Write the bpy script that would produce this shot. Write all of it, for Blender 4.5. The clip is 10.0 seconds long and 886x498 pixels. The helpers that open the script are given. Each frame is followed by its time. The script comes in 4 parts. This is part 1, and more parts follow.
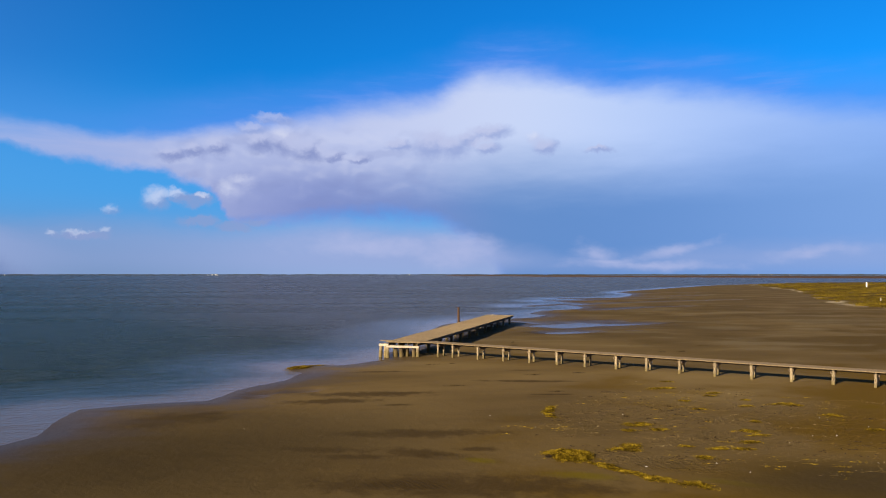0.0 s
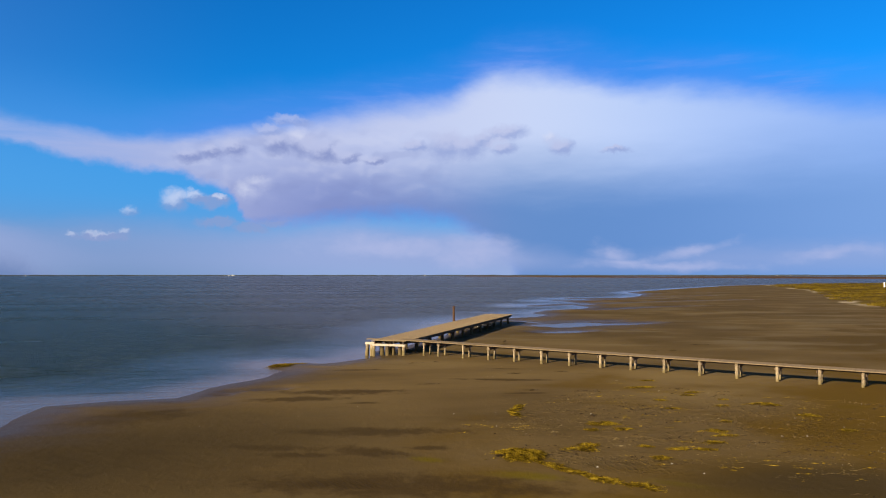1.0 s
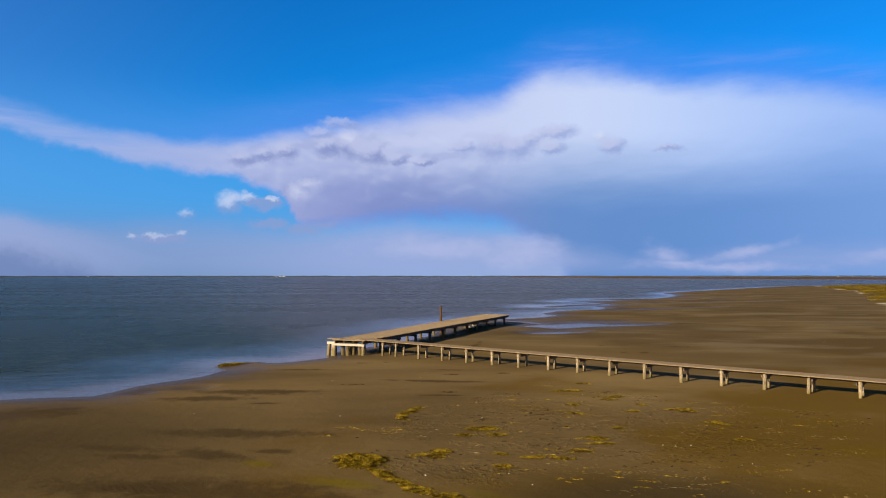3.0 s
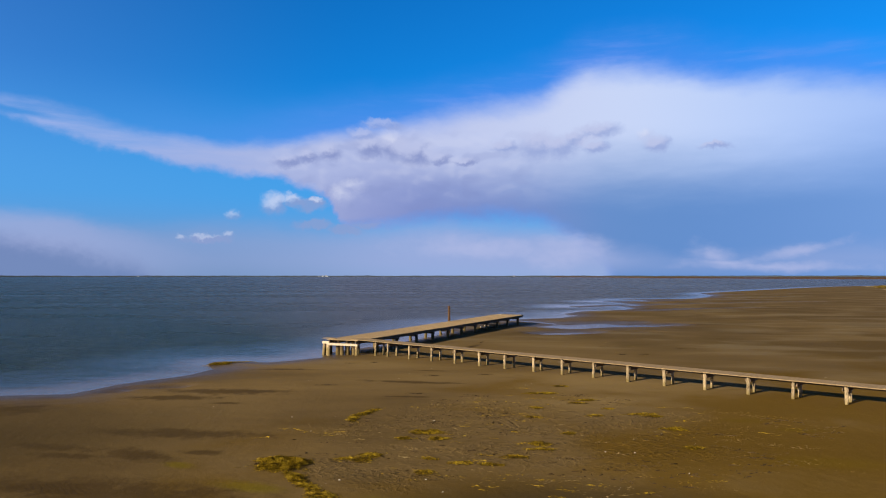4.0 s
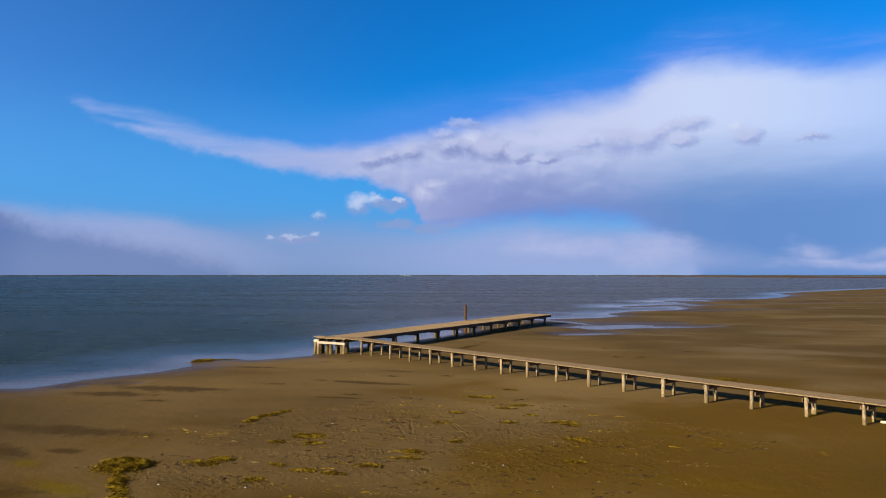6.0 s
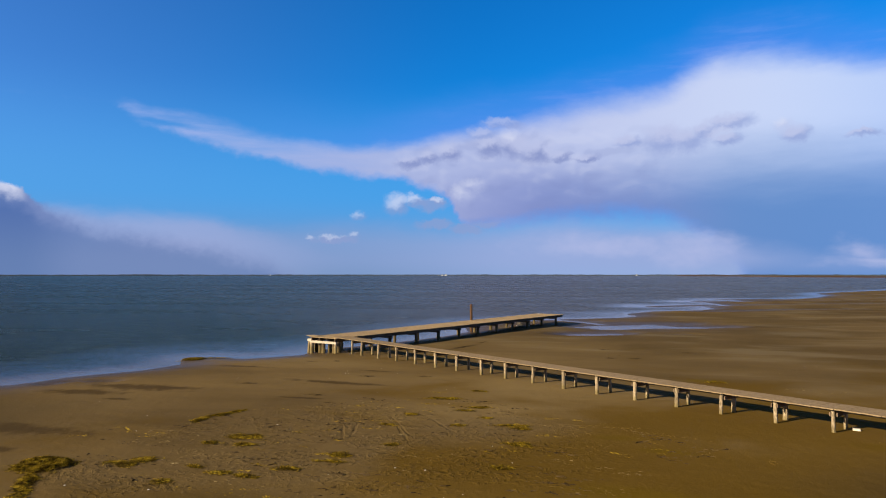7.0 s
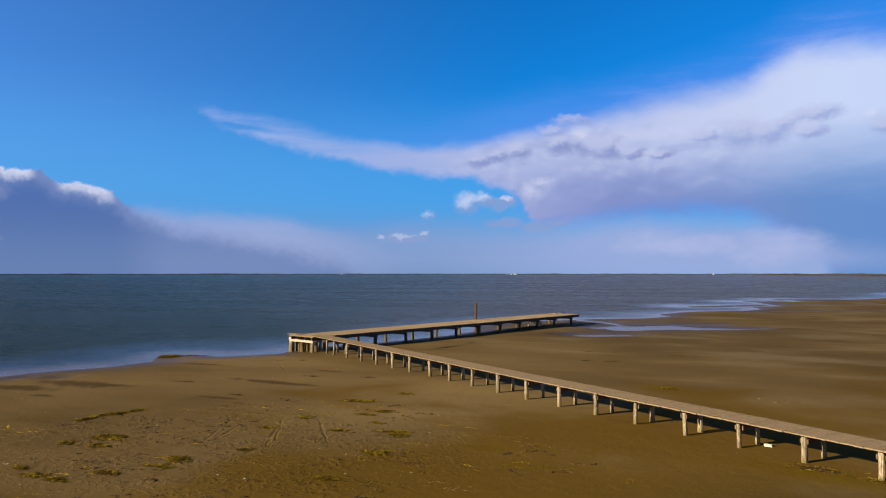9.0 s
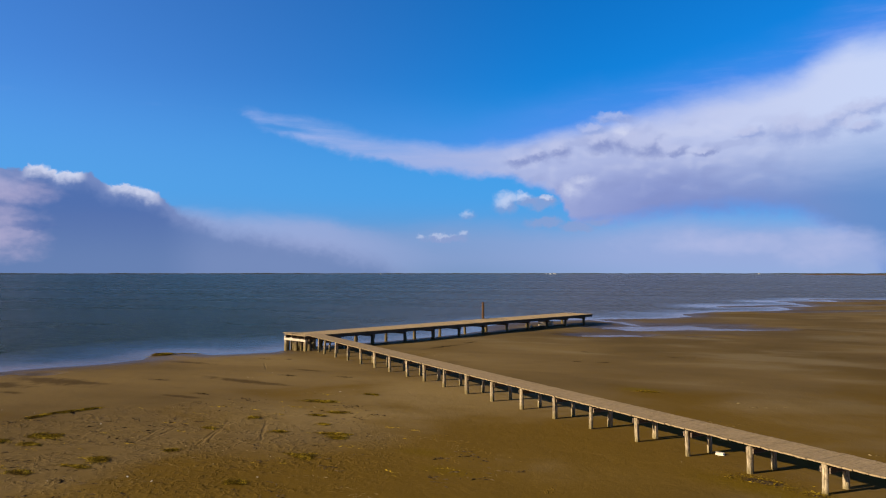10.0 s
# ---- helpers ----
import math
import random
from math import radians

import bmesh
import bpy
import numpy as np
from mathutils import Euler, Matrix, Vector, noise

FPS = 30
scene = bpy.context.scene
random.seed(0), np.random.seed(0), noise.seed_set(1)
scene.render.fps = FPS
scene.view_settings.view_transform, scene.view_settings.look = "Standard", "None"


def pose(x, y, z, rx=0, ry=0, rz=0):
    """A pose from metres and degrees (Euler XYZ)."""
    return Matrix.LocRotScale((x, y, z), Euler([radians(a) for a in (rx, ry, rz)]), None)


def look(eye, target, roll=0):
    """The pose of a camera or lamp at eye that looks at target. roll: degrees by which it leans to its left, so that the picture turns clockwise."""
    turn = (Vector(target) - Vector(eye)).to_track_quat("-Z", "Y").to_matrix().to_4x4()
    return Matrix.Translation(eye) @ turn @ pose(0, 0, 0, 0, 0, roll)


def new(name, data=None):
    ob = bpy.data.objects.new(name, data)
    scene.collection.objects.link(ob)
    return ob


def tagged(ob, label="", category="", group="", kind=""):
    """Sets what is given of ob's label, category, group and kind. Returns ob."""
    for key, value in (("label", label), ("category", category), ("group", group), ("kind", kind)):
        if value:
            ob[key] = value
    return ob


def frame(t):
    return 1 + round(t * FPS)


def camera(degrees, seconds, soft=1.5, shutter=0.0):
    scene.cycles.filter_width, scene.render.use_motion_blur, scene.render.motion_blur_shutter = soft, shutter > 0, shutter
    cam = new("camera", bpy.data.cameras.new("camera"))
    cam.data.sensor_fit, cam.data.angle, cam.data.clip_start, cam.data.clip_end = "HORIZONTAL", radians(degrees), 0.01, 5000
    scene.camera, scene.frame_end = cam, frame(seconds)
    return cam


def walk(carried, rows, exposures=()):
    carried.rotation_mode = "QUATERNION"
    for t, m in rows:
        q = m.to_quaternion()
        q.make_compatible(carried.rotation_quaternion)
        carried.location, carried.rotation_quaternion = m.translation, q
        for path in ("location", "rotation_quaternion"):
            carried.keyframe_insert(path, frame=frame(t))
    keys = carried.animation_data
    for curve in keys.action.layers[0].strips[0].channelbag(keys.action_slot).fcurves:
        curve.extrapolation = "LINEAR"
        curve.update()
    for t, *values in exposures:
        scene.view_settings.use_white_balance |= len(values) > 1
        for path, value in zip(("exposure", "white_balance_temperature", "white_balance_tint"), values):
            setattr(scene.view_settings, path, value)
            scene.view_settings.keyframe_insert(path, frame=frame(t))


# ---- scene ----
cam = camera(64.6, 10.0, soft=1.1)
walk(cam, [
    (0.0, pose(18.955, -52.288, 7.289, 92.048, 0, 33.660)),
    (0.5, pose(19.637, -51.279, 7.105, 92.074, 0, 34.260)),
    (1.0, pose(20.655, -50.093, 7.000, 92.107, 0, 34.940)),
    (1.5, pose(21.890, -48.763, 6.925, 92.137, 0, 35.630)),
    (2.0, pose(23.247, -47.318, 6.860, 92.161, 0, 36.490)),
    (2.5, pose(24.653, -45.782, 6.809, 92.175, 0, 37.510)),
    (3.0, pose(26.052, -44.175, 6.791, 92.181, 0, 38.953)),
    (3.5, pose(27.409, -42.514, 6.772, 92.179, 0, 40.597)),
    (4.0, pose(28.699, -40.812, 6.749, 92.171, 0, 42.370)),
    (4.5, pose(29.911, -39.080, 6.720, 92.159, 0, 44.040)),
    (5.0, pose(31.043, -37.325, 6.687, 92.144, 0, 45.710)),
    (5.5, pose(32.100, -35.555, 6.650, 92.130, 0, 47.410)),
    (6.0, pose(33.090, -33.770, 6.612, 92.115, 0, 49.070)),
    (6.5, pose(34.023, -31.974, 6.577, 92.100, 0, 50.658)),
    (7.0, pose(34.908, -30.166, 6.546, 92.085, 0, 52.180)),
    (7.5, pose(35.752, -28.344, 6.520, 92.069, 0, 53.630)),
    (8.0, pose(36.554, -26.506, 6.499, 92.051, 0, 55.060)),
    (8.5, pose(37.306, -24.649, 6.479, 92.031, 0, 56.460)),
    (9.0, pose(37.989, -22.769, 6.455, 92.009, 0, 57.900)),
    (9.5, pose(38.570, -20.863, 6.416, 91.989, 0, 59.520)),
    (10.0, pose(38.999, -18.925, 6.350, 91.974, 0, 61.110)),
], exposures=[(0.0, 1.0), (10.0, 1.0)])

# ---- world and sun ----
SUN_AZ = (-0.15, -1.0)          # horizontal way towards the sun
SUN_EL = 21.5
SEA = -0.4


class Graph:
    """Short hand for shader nodes."""

    def __init__(self, tree, serial=False):
        self.tree, self.serial, self.last = tree, serial, None
        tree.nodes.clear()

    def add(self, kind):
        return self.tree.nodes.new(kind)

    def attribute(self, name):
        node = self.add("ShaderNodeAttribute")
        node.attribute_name = name
        return node.outputs["Fac"]

    def put(self, socket, value):
        if isinstance(value, bpy.types.NodeSocket):
            self.tree.links.new(value, socket)
        elif isinstance(value, (tuple, list)) and len(value) == 3 and socket.type == "RGBA":
            socket.default_value = (*value, 1)
        else:
            socket.default_value = value

    def math(self, op, a, b=0.0, c=0.0, clamp=False):
        node = self.add("ShaderNodeMath")
        node.operation, node.use_clamp = op, clamp
        for i, v in enumerate((a, b, c)):
            self.put(node.inputs[i], v)
        return node.outputs[0]

    def step(self, value, lo, hi, smooth=True):
        node = self.add("ShaderNodeMapRange")
        node.interpolation_type = "SMOOTHSTEP" if smooth else "LINEAR"
        for i, v in enumerate((value, lo, hi, 0.0, 1.0)):
            self.put(node.inputs[i], v)
        return node.outputs[0]

    def mix(self, fac, a, b, blend="MIX"):
        node = self.add("ShaderNodeMix")
        node.data_type, node.blend_type = "RGBA", blend
        self.put(node.inputs[0], fac)
        self.put(node.inputs[6], a)
        self.put(node.inputs[7], b)
        return node.outputs[2]

    def noise(self, vector, scale, detail=4.0, rough=0.55, distortion=0.0):
        node = self.add("ShaderNodeTexNoise")
        if vector is not None:
            self.put(node.inputs["Vector"], vector)
        for name, v in (("Scale", scale), ("Detail", detail), ("Roughness", rough), ("Distortion", distortion)):
            self.put(node.inputs[name], v)
        return node.outputs[0], node.outputs[1]

    def mapping(self, vector, loc=(0, 0, 0), rot=(0, 0, 0), scale=(1, 1, 1), kind="POINT"):
        node = self.add("ShaderNodeMapping")
        node.vector_type = kind
        self.put(node.inputs[0], vector)
        node.inputs[1].default_value = loc
        node.inputs[2].default_value = rot
        node.inputs[3].default_value = scale
        return node.outputs[0]

    def vmath(self, op, a, b=None):
        node = self.add("ShaderNodeVectorMath")
        node.operation = op
        self.put(node.inputs[0], a)
        if b is not None:
            self.put(node.inputs["Scale" if op == "SCALE" else 1], b)
        return node.outputs["Value" if op in ("LENGTH", "DOT_PRODUCT") else 0]

    def stretched(self, vector, angle, long):
        """Space in which noise runs in streaks along that angle of the plan."""
        return self.mapping(vector, rot=(0, 0, radians(angle)), scale=(long, 1, 1), kind="TEXTURE")

    def ramp(self, value, stops, interpolation="LINEAR"):
        node = self.add("ShaderNodeValToRGB")
        node.color_ramp.interpolation = interpolation
        els = node.color_ramp.elements
        while len(els) < len(stops):
            els.new(0.5)
        for el, (p, c) in zip(els, stops):
            el.position = p
            el.color = (*c, 1) if isinstance(c, tuple) else (c, c, c, 1)
        self.put(node.inputs[0], value)
        return node.outputs[0]

    def blob(self, vector, a, e, ra, re, rot=0.0):
        """1 in the middle of an ellipse on the map, 0 at its rim, negative outside."""
        if self.serial and self.last is not None:
            # each blob waits for the one before, which keeps few values in memory at once
            node = self.add("ShaderNodeVectorMath")
            node.operation = "MULTIPLY_ADD"
            self.put(node.inputs[0], self.last)
            node.inputs[1].default_value = (1e-7, 1e-7, 0)
            self.put(node.inputs[2], vector)
            vector = node.outputs[0]
        local = self.mapping(vector, (a, e, 0), (0, 0, radians(rot)), (ra, re, 1), "TEXTURE")
        self.last = self.math("SUBTRACT", 1.0, self.vmath("LENGTH", local))
        return self.last


def air(r, g, b):
    """Radiance of a sky colour given in display values, under the world's strength and the exposure."""
    return tuple(10.0 * (c / 255) ** 2.2 for c in (r, g, b))


def degrees_ramp(g, value, stops, full, span, interpolation="LINEAR"):
    """A height or a factor along the azimuth: stops of degrees and value, over that many degrees."""
    node = g.ramp(g.math("DIVIDE", value, full), [(a / full, max(0.0, (v + 2.0) / span)) for a, v in stops], interpolation)
    return g.math("SUBTRACT", g.math("MULTIPLY", node, span), 2.0)


def colour_ramp(g, value, stops, full):
    """A cloud tone along the azimuth."""
    return g.mix(1.0, g.ramp(g.math("DIVIDE", value, full), [(a / full, tuple(c / 10 for c in air(*v))) for a, v in stops], "B_SPLINE"), (10.0, 10.0, 10.0), "MULTIPLY")


def build_world():
    world = bpy.data.worlds.new("sky")
    world.use_nodes = True
    scene.world = world
    g = Graph(world.node_tree, True)
    strength = 0.05
    sky = g.add("ShaderNodeTexSky")
    sky.sky_type, sky.sun_disc = "NISHITA", False
    sky.sun_elevation = radians(SUN_EL)
    sky.sun_rotation = math.atan2(SUN_AZ[0], SUN_AZ[1])
    sky.dust_density, sky.ozone_density, sky.air_density = 0.4, 2.5, 1.0
    where = g.add("ShaderNodeTexCoord").outputs["Generated"]
    sep = g.add("ShaderNodeSeparateXYZ")
    g.put(sep.inputs[0], where)
    x, y, z = sep.outputs
    # azimuth in degrees to the left of +Y, elevation in degrees
    azi = g.math("MULTIPLY", g.math("ARCTAN2", g.math("MULTIPLY", x, -1.0), y), 180 / math.pi)
    ele = g.math("MULTIPLY", g.math("ARCSINE", z), 180 / math.pi)
    flat = g.add("ShaderNodeCombineXYZ")
    g.put(flat.inputs[0], azi)
    g.put(flat.inputs[1], ele)
    flat = flat.outputs[0]

    def warp(vec, scale, amount, stretch=(0.45, 1, 1), detail=5.0, rot=0.0):
        _, colour = g.noise(g.mapping(vec, rot=(0, 0, radians(rot)), scale=stretch), scale, detail, 0.6)
        off = g.vmath("SCALE", g.vmath("SUBTRACT", colour, (0.5, 0.5, 0.5)), amount)
        return g.vmath("ADD", vec, off)

    def parts_of(vec):
        node = g.add("ShaderNodeSeparateXYZ")
        g.put(node.inputs[0], vec)
        return node.outputs[0], node.outputs[1]

    def times(*factors):
        total = factors[0]
        for f in factors[1:]:
            total = g.math("MULTIPLY", total, f)
        return total

    soft = warp(warp(flat, 0.16, 2.6), 0.7, 0.9)
    crisp = warp(warp(flat, 0.4, 1.5, (0.7, 1, 1), 3.0), 1.5, 0.7, (0.8, 1, 1), 4.0)
    puffy = warp(warp(flat, 0.6, 1.1, (0.8, 1, 1), 3.0), 2.2, 0.6, (0.9, 1, 1), 3.0)
    sa, se = parts_of(soft)
    ca, ce = parts_of(crisp)
    pa, pe = parts_of(puffy)

    # clear sky, deep blue above, azure lower down, a thin pale haze at the horizon
    level = Vector((SUN_AZ[0], SUN_AZ[1], 0)).normalized()
    to_sun = g.vmath("DOT_PRODUCT", where, tuple(level))
    tint = g.mix(g.step(azi, 48.0, 92.0), SKY_TINT, SKY_TINT_WEST)
    clear = g.mix(1.0, sky.outputs[0], g.mix(g.math("MAXIMUM", g.step(to_sun, 0.15, 0.85), g.step(ele, 24.0, 55.0)), tint, (0.95, 0.70, 0.50)), "MULTIPLY")
    deep = g.math("SUBTRACT", 1.0, g.math("MULTIPLY", g.step(ele, 22.0, 65.0), 0.55))
    dim = g.add("ShaderNodeCombineColor")
    for i in range(3):
        g.put(dim.inputs[i], deep)
    clear = g.mix(1.0, clear, dim.outputs[0], "MULTIPLY")
    clear = g.mix(g.math("MULTIPLY", g.step(ele, 16.0, 4.0), 0.85), clear, AZURE)
    clear = g.mix(g.math("MULTIPLY", g.step(ele, 6.5, 0.0), 0.92), clear, g.mix(g.step(azi, 40.0, 64.0), HAZE, HAZE_WEST))

    # the large anvil cloud: its upper and lower rim along the azimuth
    top = degrees_ramp(g, sa, [(0, 11.0), (5, 12.0), (9, 13.0), (13, 13.9), (17, 14.6), (21.4, 15.1), (23.7, 15.7), (28.3, 16.1), (30.6, 16.1), (32.2, 15.3), (33.9, 14.2), (37.6, 13.4), (41.3, 12.8), (44.4, 12.2), (51, 11.4),
                               (55, 10.7), (59, 10.45), (62.7, 10.75), (66, 11.2), (69.6, 11.85), (73.2, 12.45), (76.5, 12.85), (79, 12.6)], 100.0, 22.0)
    low = degrees_ramp(g, ca, [(24, -2.0), (28.2, -1.2), (29.6, 0.6), (31.2, 2.5), (34.7, 4.2), (38.5, 4.6), (43, 4.5), (46.5, 4.15), (49, 3.85), (50.7, 3.9), (51.4, 5.2), (52.2, 6.5), (53.5, 7.0), (55.3, 7.6), (57, 7.8), (61, 8.15),
                               (65, 8.75), (68.7, 9.4), (71.4, 10.2), (75.4, 11.2), (77.5, 12.9)], 100.0, 22.0)
    west = g.step(azi, 40.0, 54.0)
    over = g.step(g.math("SUBTRACT", top, se), g.math("ADD", -1.2, g.math("MULTIPLY", west, 0.6)), g.math("SUBTRACT", 1.5, g.math("MULTIPLY", west, 0.6)))
    under = g.step(g.math("SUBTRACT", ce, low), g.math("SUBTRACT", g.math("MULTIPLY", west, 0.25), 0.6), g.math("SUBTRACT", 1.5, g.math("MULTIPLY", west, 0.9)))
    veil, _ = g.noise(g.mapping(flat, rot=(0, 0, radians(-11)), scale=(0.13, 1, 1)), 0.6, 6, 0.6)
    thin = g.step(sa, 52.0, 77.0)
    density = g.math("ADD", 1.0, g.math("MULTIPLY", thin, g.math("SUBTRACT", g.math("MULTIPLY", veil, 2.4), 1.75)), clamp=True)
    cleft = g.step(g.blob(soft, 74.0, 11.55, 3.6, 0.42, 9), 0.0, 0.8)
    anvil = times(over, under, density, g.math("SUBTRACT", 1.0, g.math("MULTIPLY", cleft, 0.75)))

    # tones of the anvil: pale along the top, blue rain below, a grey-lilac belly to the west
    shade_noise, _ = g.noise(g.mapping(flat, scale=(0.25, 1, 1)), 0.35, 5, 0.55)
    height = g.math("ADD", ele, g.math("MULTIPLY", g.math("SUBTRACT", shade_noise, 0.5), 3.2))
    pale = colour_ramp(g, azi, [(0, (138, 178, 246)), (9, (160, 190, 247)), (18, (182, 205, 250)), (28, (204, 217, 248)), (38, (192, 202, 238)), (48, (184, 194, 232)), (60, (166, 182, 228)), (75, (165, 182, 236))], 100.0)
    rain = colour_ramp(g, azi, [(0, (124, 164, 226)), (10, (112, 153, 216)), (20, (100, 142, 205)), (29, (100, 141, 201)), (34, (116, 144, 203)), (41, (118, 136, 196)), (48, (136, 150, 206)), (55, (168, 178, 220))], 100.0)
    body = g.mix(g.step(height, 11.8, 4.8), pale, rain)

    # relief of lumps lit from the upper left
    relief_space = g.mapping(flat, scale=(0.7, 1.1, 1))
    lumps, _ = g.noise(relief_space, 0.5, 2, 0.45, 0.2)
    lumps_up, _ = g.noise(g.mapping(flat, (0.25, 0.5, 0), scale=(0.7, 1.1, 1)), 0.5, 2, 0.45, 0.2)
    lit = g.math("ADD", 0.5, g.math("MULTIPLY", g.math("SUBTRACT", lumps, lumps_up), 3.2), clamp=True)
    tufts, _ = g.noise(relief_space, 1.7, 3, 0.5, 0.2)
    ragged = g.math("ADD", g.math("MULTIPLY", g.math("SUBTRACT", lumps, 0.5), 2.2), g.math("MULTIPLY", g.math("SUBTRACT", tufts, 0.5), 1.3))
    lumpy = times(g.step(azi, 30.0, 40.0), g.step(azi, 60.0, 52.0), g.step(ele, 12.5, 10.5))
    body = g.mix(times(lumpy, g.step(lit, 0.5, 1.0), g.step(ele, 5.0, 8.5), 0.2), body, CLOUD_PEAK)
    body = g.mix(times(lumpy, g.step(lit, 0.5, 0.0), 0.22), body, CLOUD_DARK)

    def heap(items, lo, hi):
        """Rounded lumps: how much they cover, and how far they are lit from the upper left."""
        cover, lit_side = None, None
        for a, e, ra, re in items:
            v = g.blob(puffy, a, e, ra, re)
            w = g.blob(puffy, a + 0.28 * ra, e + 0.55 * re, ra, re)
            cover = v if cover is None else g.math("MAXIMUM", cover, v)
            lit_side = w if lit_side is None else g.math("MAXIMUM", lit_side, w)
        return g.step(cover, lo, hi), g.step(g.math("ADD", lit_side, g.math("MULTIPLY", ragged, 0.25)), 0.0, 0.6)

    dark, dark_lit = heap([(54.9, 9.2, 1.7, 0.75), (53.3, 9.5, 1.5, 0.8), (51.7, 9.85, 1.6, 1.0), (48.3, 10.3, 1.8, 1.2), (46.3, 10.6, 2.1, 1.6), (44.6, 9.9, 2.2, 1.4), (42.6, 9.6, 1.7, 0.8), (40.5, 9.35, 1.4, 0.45)], 0.0, 0.75)
    body = g.mix(times(dark, 0.8), body, g.mix(dark_lit, CLOUD_DARK, CLOUD_LILAC))
    faint, faint_lit = heap([(37.3, 10.35, 1.5, 0.7), (34.6, 10.5, 2.2, 1.6), (32.8, 10.3, 1.9, 1.35), (29.8, 11.4, 2.5, 0.95), (31.5, 10.9, 1.5, 0.9), (29.9, 10.2, 1.5, 0.7), (25.3, 10.25, 1.3, 0.95), (21.0, 9.9, 1.6, 0.4)], 0.0, 0.7)
    body = g.mix(times(faint, 0.8), body, g.mix(faint_lit, CLOUD_GREY, CLOUD_LILAC))
    bright, bright_lit = heap([(46.5, 11.1, 1.6, 0.8), (26.2, 11.1, 1.0, 0.8), (50.6, 6.6, 1.3, 1.3), (49.7, 7.3, 1.6, 0.8)], 0.0, 1.0)
    body = g.mix(times(bright, 0.62), body, g.mix(bright_lit, CLOUD_LILAC, CLOUD_PEAK))

    # violet-blue fringe and wisps over the rim of the anvil
    above = g.math("SUBTRACT", se, top)
    fringe = times(g.step(above, 4.2, -1.0), under, g.step(sa, 72.0, 48.0))
    colour = g.mix(g.math("MULTIPLY", fringe, 0.62), clear, CLOUD_FRINGE)
    wisps = times(g.step(above, 3.6, 0.6), under, g.step(veil, 0.46, 0.7), g.step(sa, 60.0, 34.0))
    colour = g.mix(g.math("MULTIPLY", wisps, 0.5), colour, CLOUD_WISP)
    colour = g.mix(anvil, colour, body)
    scrap, scrap_lit = heap([(47.2, 12.15, 2.2, 0.6), (49.0, 11.4, 1.6, 0.6)], 0.0, 0.6)
    colour = g.mix(times(scrap, 0.6), colour, g.mix(scrap_lit, CLOUD_GREY, CLOUD_LILAC))

    # low band of pale haze clouds along the horizon
    band = degrees_ramp(g, sa, [(0, 2.2), (6, 2.4), (14, 2.4), (19, 1.6), (24, 1.2), (28, 2.2), (33, 4.0), (42, 4.2), (52, 3.6), (62, 3.8), (70, 3.6), (80, 2.0)], 100.0, 22.0)
    band = g.step(g.math("SUBTRACT", band, se), -0.9, 1.3)
    where_band = g.ramp(g.math("DIVIDE", azi, 100.0), [(0.0, .5), (.26, .5), (.30, .85), (.46, .8), (.54, .6), (.62, .6), (.75, .7)], "EASE")
    colour = g.mix(times(band, g.step(ele, -0.6, 1.4), where_band), colour, g.mix(g.step(azi, 44.0, 62.0), CLOUD_LOW, CLOUD_LOW_WEST))
    glow = None
    for item in ((32.6, 2.0, 4.2, 2.2), (40.0, 2.5, 9.0, 1.3), (21.6, 1.6, 2.2, 1.3), (20.6, 0.9, 4.0, 0.7), (15.2, 2.0, 4.6, 0.7, -13), (5.2, 1.6, 5.0, 0.9, -6), (17.0, 0.6, 9.0, 0.6)):
        v = g.blob(soft, *item)
        glow = v if glow is None else g.math("MAXIMUM", glow, v)
    glow = g.step(g.math("ADD", glow, g.math("MULTIPLY", ragged, 0.35)), 0.0, 1.1)
    colour = g.mix(g.math("MULTIPLY", glow, 0.66), colour, CLOUD_GLOW)

    # cumulus bank to the west: a soft rosy shoulder, a blue core, crisp white heads
    shoulder = degrees_ramp(g, sa, [(58, 1.0), (65, 3.2), (71, 4.6), (74, 4.9), (78.3, 5.0), (82.5, 5.3), (86, 5.5), (110, 4.0)], 120.0, 22.0)
    veil_low = times(g.step(g.math("SUBTRACT", shoulder, se), -0.3, 1.3), g.step(azi, 58.0, 74.0), 0.72)
    colour = g.mix(veil_low, colour, CLOUD_ROSE_VEIL)
    bank_top = degrees_ramp(g, pa, [(62, -1.0), (66, 1.4), (70, 2.4), (74, 3.1), (78.3, 3.9), (82.3, 5.2), (83.2, 6.0), (85.3, 6.6), (87.1, 6.75), (87.4, 7.2), (88.8, 7.6), (90.0, 7.3), (90.6, 7.8), (91.9, 7.75), (92.4, 7.3), (95, 7.1), (104, 6.0)], 120.0, 22.0)
    bank_rel = g.math("SUBTRACT", bank_top, pe)
    sharp = g.step(azi, 79.0, 83.5)
    bank = g.step(bank_rel, g.math("SUBTRACT", g.math("MULTIPLY", sharp, 0.4), 0.5), g.math("SUBTRACT", 1.5, g.math("MULTIPLY", sharp, 1.25)))
    rosy = g.math("ADD", g.math("MAXIMUM", g.blob(soft, 94.0, 2.2, 4.6, 1.9), g.math("MAXIMUM", g.blob(soft, 94.5, 6.0, 5.2, 1.8), g.blob(soft, 97.0, 4.4, 7.5, 3.6))), g.math("MULTIPLY", ragged, 0.3))
    bank_colour = g.mix(g.math("MULTIPLY", g.step(rosy, 0.0, 0.75), 0.85), g.mix(g.step(ele, 5.5, 0.3), CLOUD_CORE, CLOUD_CORE_LOW), CLOUD_ROSY)
    bank_colour = g.mix(times(g.step(bank_rel, 1.9, 0.2), 0.35), bank_colour, CLOUD_ROSE_VEIL)
